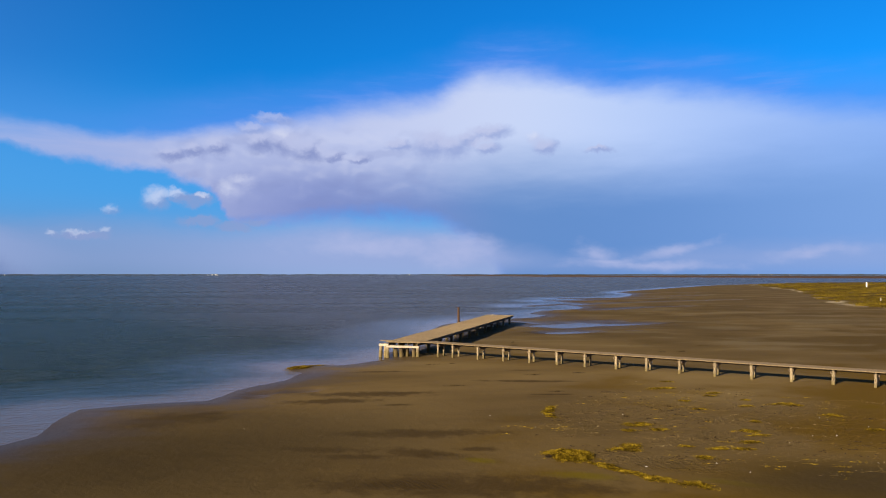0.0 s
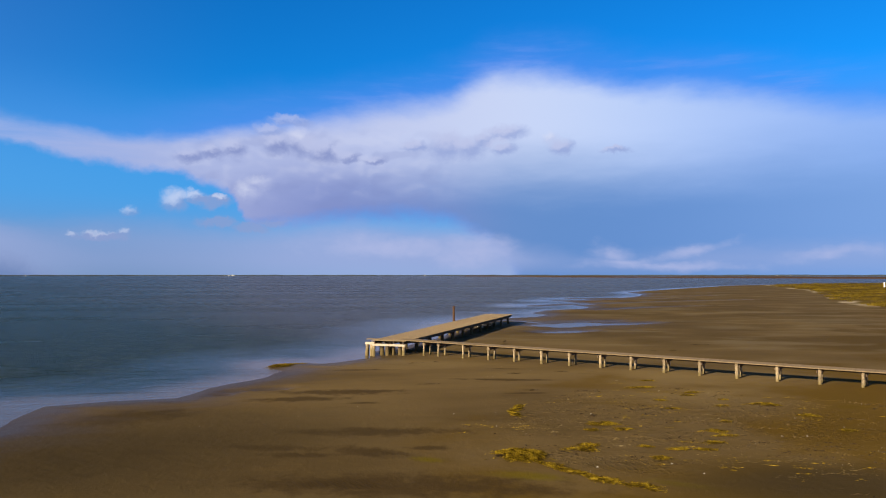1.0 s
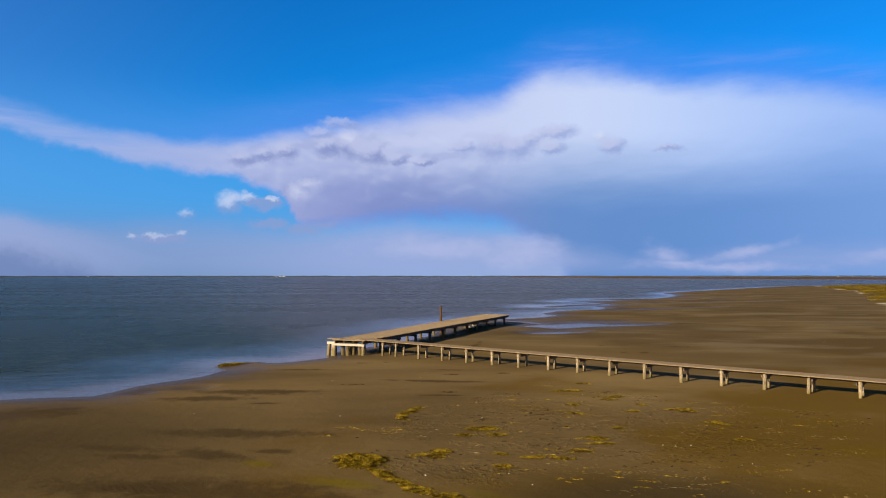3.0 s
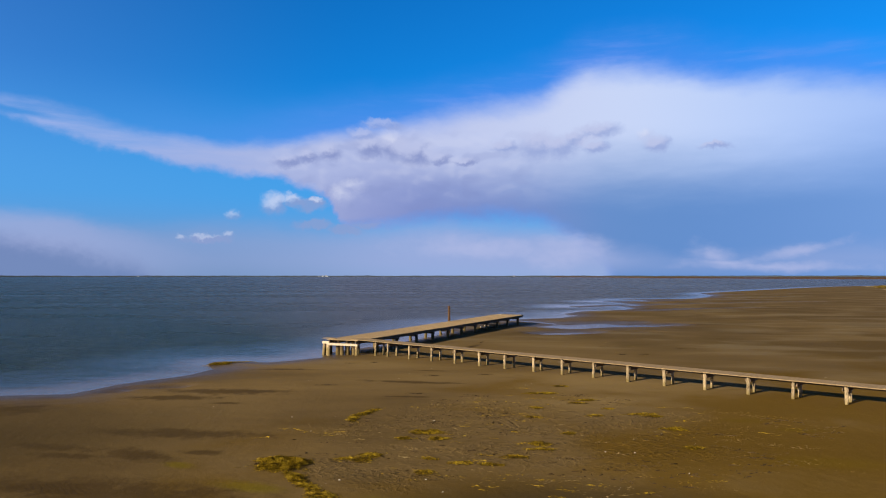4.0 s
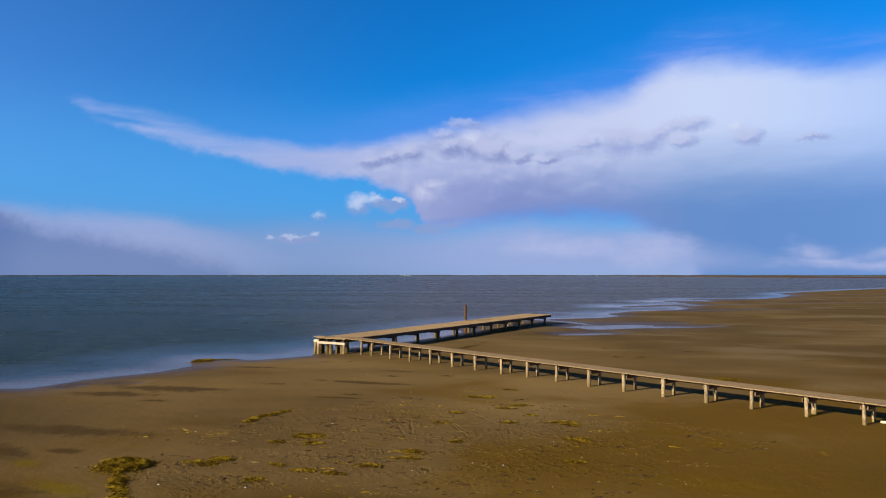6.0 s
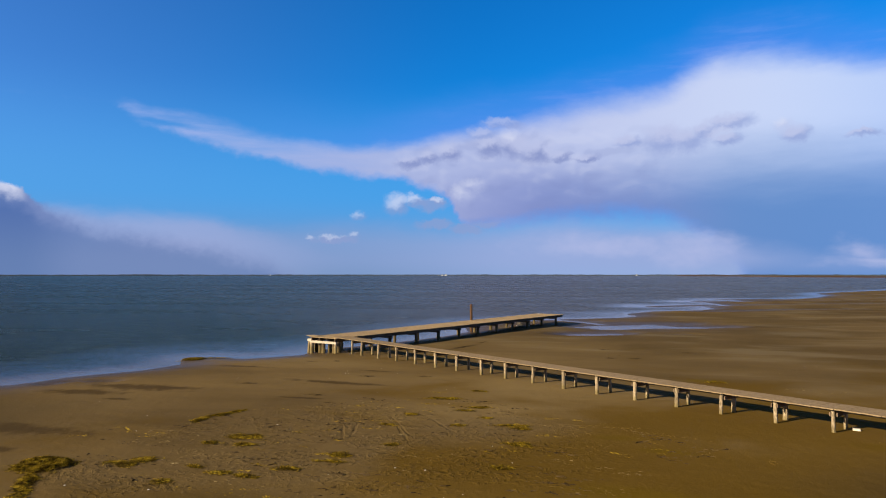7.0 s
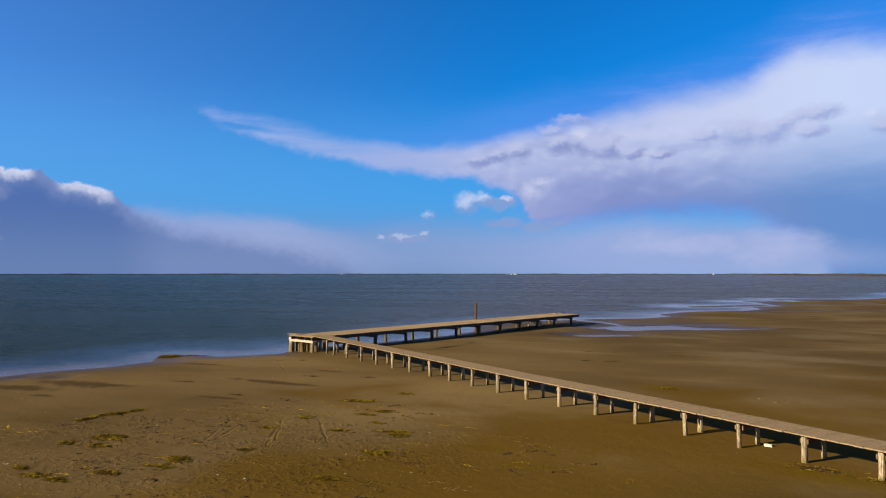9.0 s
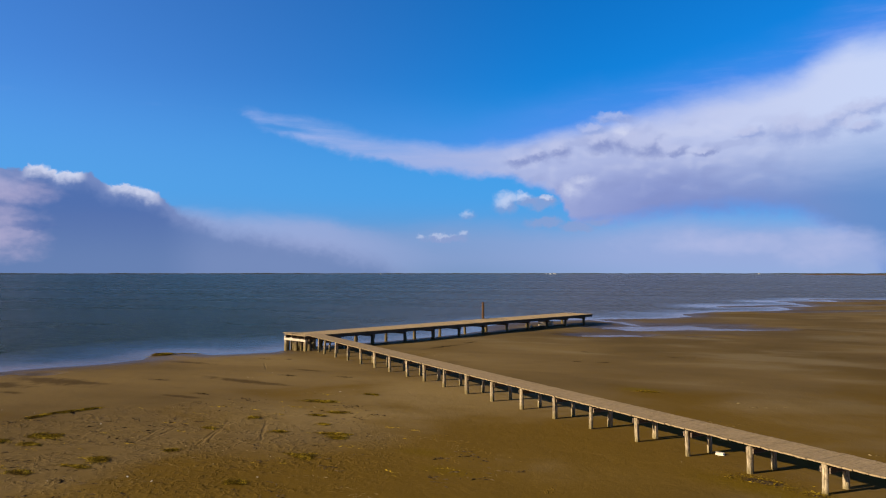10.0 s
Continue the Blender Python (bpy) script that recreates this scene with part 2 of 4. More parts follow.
    crown = times(g.step(g.math("ADD", bank_rel, g.math("MULTIPLY", ragged, 0.35)), 1.15, 0.1), sharp, g.math("MAXIMUM", g.step(g.math("ABSOLUTE", g.math("SUBTRACT", azi, 85.0)), 2.2, 1.2), g.step(g.math("ABSOLUTE", g.math("SUBTRACT", azi, 90.2)), 2.2, 1.4)))
    bank_colour = g.mix(g.math("MULTIPLY", crown, 0.9), bank_colour, CLOUD_PEAK)
    knot = g.step(g.math("ADD", g.blob(puffy, 91.3, 3.3, 1.7, 0.55), g.math("MULTIPLY", ragged, 0.3)), 0.0, 0.6)
    bank_colour = g.mix(g.math("MULTIPLY", knot, 0.6), bank_colour, CLOUD_CORE)
    colour = g.mix(g.math("MULTIPLY", bank, g.math("ADD", 0.75, g.math("MULTIPLY", sharp, 0.22))), colour, bank_colour)

    # small puffs under the anvil
    shadowed, _ = heap([(53.1, 5.65, 1.8, 0.75), (52.8, 4.1, 2.0, 0.55), (50.3, 3.7, 1.9, 0.5), (48.6, 4.1, 1.6, 0.35), (60.9, 2.8, 2.2, 0.32)], 0.0, 0.6)
    colour = g.mix(g.math("MULTIPLY", shadowed, 0.7), colour, CLOUD_SHADE)
    puffs, puff_lit = heap([(55.9, 5.75, 1.5, 1.2), (54.5, 5.95, 1.3, 0.75), (52.6, 5.95, 0.9, 0.4)], 0.0, 0.7)
    colour = g.mix(g.math("MULTIPLY", puffs, 0.66), colour, g.mix(puff_lit, CLOUD_SHADE, CLOUD_PEAK))
    specks, speck_lit = heap([(59.1, 4.85, 0.9, 0.55), (60.9, 2.95, 2.0, 0.34), (59.4, 3.1, 0.75, 0.5), (62.9, 2.85, 0.65, 0.4), (61.6, 3.05, 0.6, 0.3)], 0.0, 0.8)
    colour = g.mix(g.math("MULTIPLY", specks, 0.45), colour, g.mix(speck_lit, CLOUD_SHADE, CLOUD_PEAK))

    back = g.add("ShaderNodeBackground")
    g.put(back.inputs[0], colour)
    back.inputs[1].default_value = strength
    out = g.add("ShaderNodeOutputWorld")
    g.put(out.inputs[0], back.outputs[0])


# colours of the air
SKY_TINT = (0.04, 0.80, 1.60)
SKY_TINT_WEST = (0.40, 0.93, 1.70)
AZURE = air(82, 158, 229)
HAZE = air(150, 172, 218)
HAZE_WEST = air(120, 147, 190)
CLOUD_PEAK = air(214, 219, 242)
CLOUD_LILAC = air(186, 194, 230)
CLOUD_GREY = air(146, 163, 214)
CLOUD_DARK = air(126, 140, 194)
CLOUD_SHADE = air(140, 158, 206)
CLOUD_CORE = air(82, 110, 170)
CLOUD_CORE_LOW = air(100, 126, 176)
CLOUD_ROSY = air(174, 169, 205)
CLOUD_ROSE_VEIL = air(160, 172, 216)
CLOUD_GLOW = air(180, 188, 228)
CLOUD_FRINGE = air(96, 142, 240)
CLOUD_WISP = air(124, 158, 242)
CLOUD_LOW = air(152, 170, 218)
CLOUD_LOW_WEST = air(138, 160, 208)
build_world()

sun_data = bpy.data.lights.new("sun", "SUN")
sun_data.energy, sun_data.angle, sun_data.color = 5.0, radians(0.55), (1.0, 0.82, 0.58)
sun = new("sun", sun_data)
sun.matrix_basis = look((0, 0, 0), (-SUN_AZ[0], -SUN_AZ[1], -math.hypot(*SUN_AZ) * math.tan(radians(SUN_EL))))


# ---- materials ----
def material(name):
    m = bpy.data.materials.new(name)
    m.use_nodes = True
    g = Graph(m.node_tree)
    shader = g.add("ShaderNodeBsdfPrincipled")
    out = g.add("ShaderNodeOutputMaterial")
    g.put(out.inputs[0], shader.outputs[0])
    return m, g, shader


def bump(g, shader, height, strength, distance, before=None):
    node = g.add("ShaderNodeBump")
    node.inputs["Strength"].default_value = strength if not isinstance(strength, bpy.types.NodeSocket) else 1
    g.put(node.inputs["Strength"], strength)
    node.inputs["Distance"].default_value = distance
    g.put(node.inputs["Height"], height)
    if before is not None:
        g.put(node.inputs["Normal"], before)
    g.put(shader.inputs["Normal"], node.outputs[0])
    return node.outputs[0]


def sand_material():
    m, g, s = material("wet_sand")
    pos = g.add("ShaderNodeNewGeometry").outputs["Position"]
    sep = g.add("ShaderNodeSeparateXYZ")
    g.put(sep.inputs[0], pos)
    x, y, z = sep.outputs
    plane = g.mapping(pos, scale=(1, 1, 0))
    streak_space = g.stretched(plane, 34, 2.2)
    big, _ = g.noise(streak_space, 0.16, 5, 0.55, 0.4)
    mid, _ = g.noise(streak_space, 0.7, 6, 0.6, 0.3)
    fine, _ = g.noise(plane, 9.0, 5, 0.65)
    grit, _ = g.noise(plane, 60.0, 3, 0.6)
    broad, _ = g.noise(g.stretched(plane, 34, 2.0), 0.07, 4, 0.5, 0.3)
    tone = g.math("ADD", g.math("MULTIPLY", broad, 0.6), g.math("MULTIPLY", big, 0.4))
    base = g.ramp(tone, [(0.36, (0.082, 0.056, 0.022)), (0.5, (0.127, 0.088, 0.036)), (0.64, (0.172, 0.123, 0.053))])
    base = g.mix(g.math("MULTIPLY", g.step(mid, 0.5, 0.75), 0.3), base, (0.15, 0.10, 0.032))
    base = g.mix(g.math("MULTIPLY", g.step(mid, 0.42, 0.26), 0.3), base, (0.056, 0.034, 0.010))
    base = g.mix(g.math("MULTIPLY", g.step(fine, 0.5, 0.75), 0.2), base, (0.155, 0.099, 0.038))
    # yellowish algae film, more of it further up the beach
    film, _ = g.noise(plane, 0.085, 5, 0.55, 0.4)
    up = g.step(x, -2.0, 26.0)
    green = None
    for item in ((10.8, 8.8, 1.6, 0.9, 40), (9.0, -28.4, 2.0, 0.7, 20), (4.9, -28.6, 1.0, 0.5, 10), (22.0, -13.0, 3.0, 1.2, 30), (19.5, -8.0, 1.5, 0.6, 30), (14.0, -26.4, 2.0, 0.5, 8), (25.6, -1.0, 3.2, 1.3, 15), (17.0, -7.6, 1.4, 0.7, 40)):
        v = g.blob(plane, *item)
        green = v if green is None else g.math("MAXIMUM", green, v)
    green = g.step(g.math("ADD", green, g.math("MULTIPLY", g.math("SUBTRACT", fine, 0.5), 1.2)), 0.0, 0.8)
    film_fac = g.math("MULTIPLY", g.step(g.math("ADD", film, g.math("MULTIPLY", up, 0.25)), 0.54, 0.74), 0.8)
    base = g.mix(g.math("MULTIPLY", green, 0.7), base, (0.115, 0.092, 0.002))
    base = g.mix(film_fac, base, (0.094, 0.055, 0.004))
    # the thin streak at (-14.6, 10.5) draws a sand step as a dark line
    damp = None
    for item in ((0.1, -26.1, 4.6, 1.0, 33), (2.2, -28.9, 2.0, 0.8, 12), (3.9, -27.2, 1.1, 0.5, 30), (0.1, -30.8, 1.8, 0.5, 30), (4.6, -32.3, 3.0, 1.2, 25), (-5.3, -33.9, 1.9, 0.6, 30), (-9.2, -21.9, 3.4, 1.1, 40), (-7.6, -17.7, 3.0, 0.7, 38), (-5.8, -4.4, 1.6, 0.3, 30), (1.0, -13.1, 1.8, 0.35, 32), (-8.8, -18.9, 4.6, 1.3, 33), (-5.1, -21.0, 1.1, 0.35, 35), (6.2, -31.6, 7.0, 1.5, 30), (-1.6, -30.6, 2.6, 0.6, 25), (-4.1, -36.8, 0.9, 0.6, 20),
                 (-12.5, -30.0, 4.0, 2.4, 60), (-7.0, -37.0, 4.5, 3.5, 70), (-3.0, -9.0, 4.0, 0.6, 30), (-14.5, -10.5, 3.0, 0.5, 30), (-14.6, 10.5, 3.6, 0.5, 110), (-13.0, 55.0, 9.0, 2.5, 45), (-20.0, 30.0, 4.0, 1.5, 60)):
        v = g.blob(plane, *item)
        damp = v if damp is None else g.math("MAXIMUM", damp, v)
    rag, _ = g.noise(plane, 1.1, 6, 0.68)
    damp = g.step(g.math("ADD", damp, g.math("MULTIPLY", g.math("SUBTRACT", rag, 0.5), 2.2)), -0.1, 0.7)
    base = g.mix(g.math("MULTIPLY", damp, 0.8), base, (0.045, 0.029, 0.011))
    # damp sand to the south and in a hollow, plus a painted vignette
    damp_vignette = g.step(g.math("ADD", g.math("MAXIMUM", g.blob(plane, 18.0, -23.5, 8.0, 4.5, 30), g.math("MAXIMUM", g.blob(plane, -8.0, -36.0, 19.0, 14.0, 60), g.blob(plane, 31.0, -6.0, 9.0, 7.0, 20))), g.math("MULTIPLY", g.math("SUBTRACT", big, 0.5), 0.8)), 0.0, 0.8)
    base = g.mix(g.math("MULTIPLY", damp_vignette, 0.88), base, (0.046, 0.033, 0.014))
    # darker olive skin over the inner flat
    skin = g.math("MULTIPLY", g.step(y, 6.0, 26.0), g.math("ADD", 0.3, g.math("MULTIPLY", g.step(film, 0.4, 0.62), 0.5)))
    base = g.mix(skin, base, (0.073, 0.050, 0.018))
    # paler dried patches on the flat behind the boardwalk
    dry = g.math("MULTIPLY", g.step(big, 0.50, 0.64), g.step(y, 6.0, 20.0))
    dry = g.math("MAXIMUM", dry, g.step(g.math("ADD", g.math("MAXIMUM", g.blob(plane, -2.5, 49.0, 7.0, 5.0, 40), g.blob(plane, 8.0, 72.0, 14.0, 6.0, 35)), g.math("MULTIPLY", g.math("SUBTRACT", mid, 0.5), 1.6)), 0.0, 0.9))
    base = g.mix(g.math("MULTIPLY", dry, 0.5), base, (0.150, 0.122, 0.074))
    # dark mottles and pale flecks where the sand is trodden and strewn with wrack
    strewn = g.step(g.math("MAXIMUM", g.blob(plane, 10.5, -15.5, 10.5, 8.5, 35), g.blob(plane, 10.8, -24.6, 4.0, 2.6, 20)), 0.0, 0.45)
    mottle, _ = g.noise(g.stretched(plane, 34, 1.6), 2.3, 6, 0.7, 0.3)
    base = g.mix(g.math("MULTIPLY", g.math("MULTIPLY", g.step(mottle, 0.54, 0.66), strewn), 0.45), base, (0.045, 0.029, 0.009))
    fleck, _ = g.noise(g.stretched(plane, 30, 2.2), 6.5, 4, 0.7, 0.4)
    base = g.mix(g.math("MULTIPLY", g.math("MULTIPLY", g.step(fleck, 0.63, 0.72), strewn), 0.5), base, (0.30, 0.225, 0.09))
    # marsh soil far off
    marsh = g.attribute("marsh")
    soil, _ = g.noise(plane, 0.05, 6, 0.6)
    base = g.mix(marsh, base, g.ramp(soil, [(0.35, (0.055, 0.036, 0.005)), (0.55, (0.095, 0.062, 0.006)), (0.7, (0.12, 0.085, 0.025))]))
    rim = g.math("MULTIPLY", g.step(marsh, 0.0, 0.25), g.step(marsh, 0.85, 0.4))
    base = g.mix(g.math("MULTIPLY", rim, g.step(soil, 0.48, 0.6)), base, (0.42, 0.36, 0.26))
    # wet strip and low hollows
    damp_noise = g.math("MULTIPLY", g.math("SUBTRACT", mid, 0.5), 0.22)
    level = g.math("ADD", z, damp_noise)
    wet = g.step(level, SEA + 0.33, SEA + 0.05)
    base = g.mix(g.math("MULTIPLY", wet, 0.62), base, (0.032, 0.023, 0.015))
    g.put(s.inputs["Base Color"], base)
    rough = g.math("SUBTRACT", g.math("ADD", 0.72, g.math("MULTIPLY", fine, 0.2)), g.math("MULTIPLY", wet, 0.38))
    g.put(s.inputs["Roughness"], rough)
    g.put(s.inputs["Specular IOR Level"], g.math("ADD", 0.012, g.math("MULTIPLY", wet, 0.10)))
    lumps, _ = g.noise(plane, 1.3, 5, 0.6, 0.3)
    n = bump(g, s, lumps, 0.36, 0.10)
    n = bump(g, s, fine, 0.33, 0.03, n)
    wave = g.add("ShaderNodeTexWave")
    g.put(wave.inputs["Vector"], g.mapping(plane, rot=(0, 0, radians(20))))
    wave.inputs["Scale"].default_value, wave.inputs["Distortion"].default_value, wave.inputs["Detail"].default_value = 2.4, 4.0, 2.0
    patch = g.step(g.math("MAXIMUM", g.blob(plane, 11.0, -25.5, 1.5, 0.9, 20), g.math("MAXIMUM", g.blob(plane, 3.5, -28.8, 1.8, 0.8, 30), g.blob(plane, 4.3, -32.7, 2.2, 0.8, 30))), 0.0, 0.5)
    n = bump(g, s, wave.outputs["Fac"], g.math("MULTIPLY", patch, 0.9), 0.035, n)
    clod, _ = g.noise(plane, 4.2, 5, 0.62, 0.5)
    churned = g.math("MULTIPLY", g.step(g.math("MAXIMUM", g.blob(plane, 11.0, -15.0, 11.5, 9.0, 30), g.blob(plane, 10.8, -24.6, 4.0, 2.6, 20)), 0.0, 0.5), g.step(mid, 0.36, 0.56))
    n = bump(g, s, g.step(clod, 0.45, 0.7), g.math("MULTIPLY", churned, 0.85), 0.06, n)
    marks = None
    for ax, ay, ra, rot in ((11.1, -13.6, 2.9, -26), (9.4, -14.8, 2.2, -37), (9.9, -12.9, 2.6, -23), (10.9, -11.4, 3.1, -18), (-9.2, -6.1, 2.3, -12), (9.8, -15.6, 1.6, -30)):
        v = g.blob(g.vmath("ADD", plane, g.vmath("SCALE", g.noise(plane, 0.8)[1], 0.25)), ax, ay, ra, 0.09, rot)
        marks = v if marks is None else g.math("MAXIMUM", marks, v)
    n = bump(g, s, g.step(marks, 0.0, 0.6), 0.45, -0.04, n)
    bump(g, s, grit, 0.3, 0.008, n)
    return m


def water_material():
    m, g, s = material("sea_water")
    pos = g.add("ShaderNodeNewGeometry").outputs["Position"]
    calm = g.attribute("calm")
    plane = g.mapping(pos, scale=(1, 1, 0))
    swell, _ = g.noise(g.stretched(plane, 48, 2.2), 0.75, 4, 0.6, 0.3)
    chop, _ = g.noise(g.stretched(plane, 42, 1.7), 2.0, 6, 0.68, 0.3)
    gust, _ = g.noise(g.stretched(plane, 45, 4.0), 0.035, 4, 0.55)
    shallow = g.step(calm, 0.68, 1.0)
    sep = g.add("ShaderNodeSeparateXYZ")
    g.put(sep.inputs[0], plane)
    # paler northward: the bright cloud's reflection is put into the water colour
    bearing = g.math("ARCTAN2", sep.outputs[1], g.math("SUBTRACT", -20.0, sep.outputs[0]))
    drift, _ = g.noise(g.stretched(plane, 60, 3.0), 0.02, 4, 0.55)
    cloud_sheen = g.step(g.math("ADD", bearing, g.math("MULTIPLY", g.math("SUBTRACT", drift, 0.5), 0.5)), 0.05, 0.85)
    # lighter streaks along the wind paint the light on the ripples into the colour
    streaks, _ = g.noise(g.stretched(plane, 40, 3.2), 0.9, 6, 0.72, 0.4)
    ripple_light = g.math("MULTIPLY", g.step(streaks, 0.42, 0.68), g.math("SUBTRACT", 1.0, g.math("MULTIPLY", calm, 0.8)))
    deep = g.mix(cloud_sheen, WATER_DEEP, WATER_SHEEN)
    deep = g.mix(g.math("MULTIPLY", ripple_light, 0.55), deep, g.mix(cloud_sheen, (0.050, 0.064, 0.060), (0.105, 0.115, 0.135)))
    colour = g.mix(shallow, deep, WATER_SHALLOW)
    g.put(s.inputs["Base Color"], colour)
    s.inputs["IOR"].default_value = 1.22
    g.put(s.inputs["Specular IOR Level"], g.math("ADD", 0.034, g.math("MULTIPLY", calm, 0.125)))
    rough_wave = g.math("SUBTRACT", 1.0, g.math("MULTIPLY", calm, 0.92))
    gusty = g.math("MULTIPLY", rough_wave, g.math("ADD", 0.55, g.math("MULTIPLY", gust, 0.9)))
    g.put(s.inputs["Roughness"], g.math("ADD", 0.05, g.math("MULTIPLY", gusty, 0.22)))
    n = bump(g, s, swell, g.math("MULTIPLY", gusty, 1.0, clamp=True), 0.5)
    bump(g, s, chop, g.math("MULTIPLY", gusty, 0.9, clamp=True), 0.24, n)
    return m


WATER_DEEP = (0.013, 0.022, 0.013)
# water tone with the cloud's lavender reflection painted in
WATER_SHEEN = (0.044, 0.050, 0.064)
WATER_SHALLOW = (0.095, 0.073, 0.055)


def wood_material(name, dark, light, grain_axis="X", rough=0.8, stain=0.0, spread=0.45):
    m, g, s = material(name)
    tc = g.add("ShaderNodeTexCoord").outputs["Object"]
    info = g.add("ShaderNodeObjectInfo").outputs["Random"]
    isl = g.add("ShaderNodeNewGeometry").outputs["Random Per Island"]
    r = g.math("FRACT", g.math("ADD", info, isl))
    shift = g.add("ShaderNodeCombineXYZ")
    g.put(shift.inputs[0], g.math("MULTIPLY", r, 37.0))
    g.put(shift.inputs[1], g.math("MULTIPLY", r, 91.0))
    vec = g.vmath("ADD", tc, shift.outputs[0])
    stretch = {"X": (0.12, 1, 1), "Y": (1, 0.12, 1), "Z": (1, 1, 0.12)}[grain_axis]
    grain, _ = g.noise(g.mapping(vec, scale=stretch), 38.0, 5, 0.65, 0.5)
    blot, _ = g.noise(vec, 2.2, 5, 0.6, 0.2)
    colour = g.mix(g.step(grain, 0.32, 0.68), dark, light)
    tone = g.math("ADD", 1.0 - spread / 2, g.math("MULTIPLY", r, spread))
    tint = g.add("ShaderNodeCombineColor")
    for i in range(3):
        g.put(tint.inputs[i], tone)
    colour = g.mix(1.0, colour, tint.outputs[0], "MULTIPLY")
    colour = g.mix(g.math("MULTIPLY", g.step(blot, 0.5, 0.75), 0.5), colour, tuple(c * 0.45 for c in dark))
    if stain:
        pos = g.add("ShaderNodeSeparateXYZ")
        g.put(pos.inputs[0], g.add("ShaderNodeNewGeometry").outputs["Position"])
        tide = g.step(g.math("ADD", pos.outputs[2], g.math("MULTIPLY", blot, 0.3)), 0.62, 0.28)
        colour = g.mix(g.math("MULTIPLY", tide, stain), colour, (0.13, 0.10, 0.03))
    g.put(s.inputs["Base Color"], colour)
    s.inputs["Roughness"].default_value = rough
    s.inputs["Specular IOR Level"].default_value = 0.06
    n = bump(g, s, grain, 0.6, 0.006)
    bump(g, s, blot, 0.4, 0.02, n)
    return m


def leafy_material(name, stops, rough=0.75, spots=1.6):
    m, g, s = material(name)
    isl = g.add("ShaderNodeNewGeometry").outputs["Random Per Island"]
    pos = g.add("ShaderNodeNewGeometry").outputs["Position"]
    n, _ = g.noise(pos, spots, 4, 0.6)
    v = g.math("ADD", g.math("MULTIPLY", isl, 0.45), g.math("MULTIPLY", g.step(n, 0.3, 0.7), 0.55))
    g.put(s.inputs["Base Color"], g.ramp(v, stops))
    s.inputs["Roughness"].default_value = rough
    s.inputs["Specular IOR Level"].default_value = 0.05
    return m


def plain_material(name, a, b, scale=3.0, rough=0.7, metallic=0.0, relief=0.01):
    m, g, s = material(name)
    tc = g.add("ShaderNodeTexCoord").outputs["Object"]
    n, _ = g.noise(tc, scale, 5, 0.6)
    f, _ = g.noise(tc, scale * 9, 4, 0.6)
    g.put(s.inputs["Base Color"], g.mix(g.step(g.math("ADD", g.math("MULTIPLY", n, 0.7), g.math("MULTIPLY", f, 0.3)), 0.35, 0.65), a, b))
    s.inputs["Roughness"].default_value, s.inputs["Metallic"].default_value = rough, metallic
    bump(g, s, f, 0.4, relief)
    return m


SAND = sand_material()
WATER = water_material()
PLANK = wood_material("weathered_planks", (0.19, 0.138, 0.076), (0.31, 0.232, 0.135), "Y", spread=0.10)
TIMBER = wood_material("dark_timber", (0.06, 0.042, 0.028), (0.14, 0.10, 0.068), "X")
CAP = wood_material("cap_timber", (0.085, 0.06, 0.042), (0.19, 0.14, 0.10), "Y")
POST = wood_material("bleached_posts", (0.105, 0.08, 0.045), (0.46, 0.375, 0.25), "Z", 0.8, 0.7)
# pier piles: a darker copy of POST with the deck's shade in its colour
SHADED_PILE = wood_material("shaded_piles", (0.045, 0.032, 0.022), (0.13, 0.098, 0.066), "Z", 0.8, 0.5)
PALE = wood_material("pale_beam", (0.34, 0.28, 0.21), (0.60, 0.53, 0.43), "Y")
RUST = wood_material("rusty_pole", (0.05, 0.027, 0.014), (0.115, 0.064, 0.032), "Z", 0.75)
WEED = leafy_material("seaweed", [(0.15, (0.026, 0.015, 0.002)), (0.4, (0.09, 0.058, 0.003)), (0.62, (0.185, 0.126, 0.006)), (0.88, (0.34, 0.24, 0.022))], spots=3.5)
DARKWEED = leafy_material("dark_wrack", [(0.1, (0.015, 0.010, 0.005)), (0.5, (0.032, 0.021, 0.010)), (0.9, (0.07, 0.048, 0.022))])
STRAW = leafy_material("dry_wrack", [(0.1, (0.040, 0.027, 0.008)), (0.55, (0.095, 0.066, 0.022)), (0.95, (0.30, 0.24, 0.13))])
GRASS = leafy_material("marsh_grass", [(0.1, (0.026, 0.018, 0.003)), (0.5, (0.08, 0.056, 0.005)), (0.9, (0.16, 0.115, 0.014))], spots=0.06)
FARLAND = leafy_material("far_marsh", [(0.1, (0.045, 0.025, 0.013)), (0.5, (0.07, 0.040, 0.019)), (0.9, (0.10, 0.060, 0.030))])
FARTREES = leafy_material("far_trees", [(0.1, (0.030, 0.040, 0.045)), (0.5, (0.045, 0.055, 0.06)), (0.9, (0.07, 0.08, 0.085))])
WHITEWASH = plain_material("white_paint", (0.72, 0.72, 0.70), (0.82, 0.81, 0.78))
GREYWASH = plain_material("grey_paint", (0.10, 0.10, 0.12), (0.15, 0.15, 0.17))
ROOF = plain_material("grey_roof", (0.16, 0.16, 0.17), (0.24, 0.23, 0.23))
SHELL = plain_material("shell_white", (0.36, 0.33, 0.27), (0.62, 0.58, 0.50), 20.0)
STONE = plain_material("pale_stone", (0.42, 0.38, 0.30), (0.66, 0.62, 0.52), 8.0)


# ---- mesh helpers ----
def mesh_from(name, verts, faces, mat, smooth=False):
    me = bpy.data.meshes.new(name)
    me.from_pydata(verts, [], faces)
    me.materials.append(mat)
    if smooth:
        me.polygons.foreach_set("use_smooth", [True] * len(me.polygons))
    me.update()
    return me


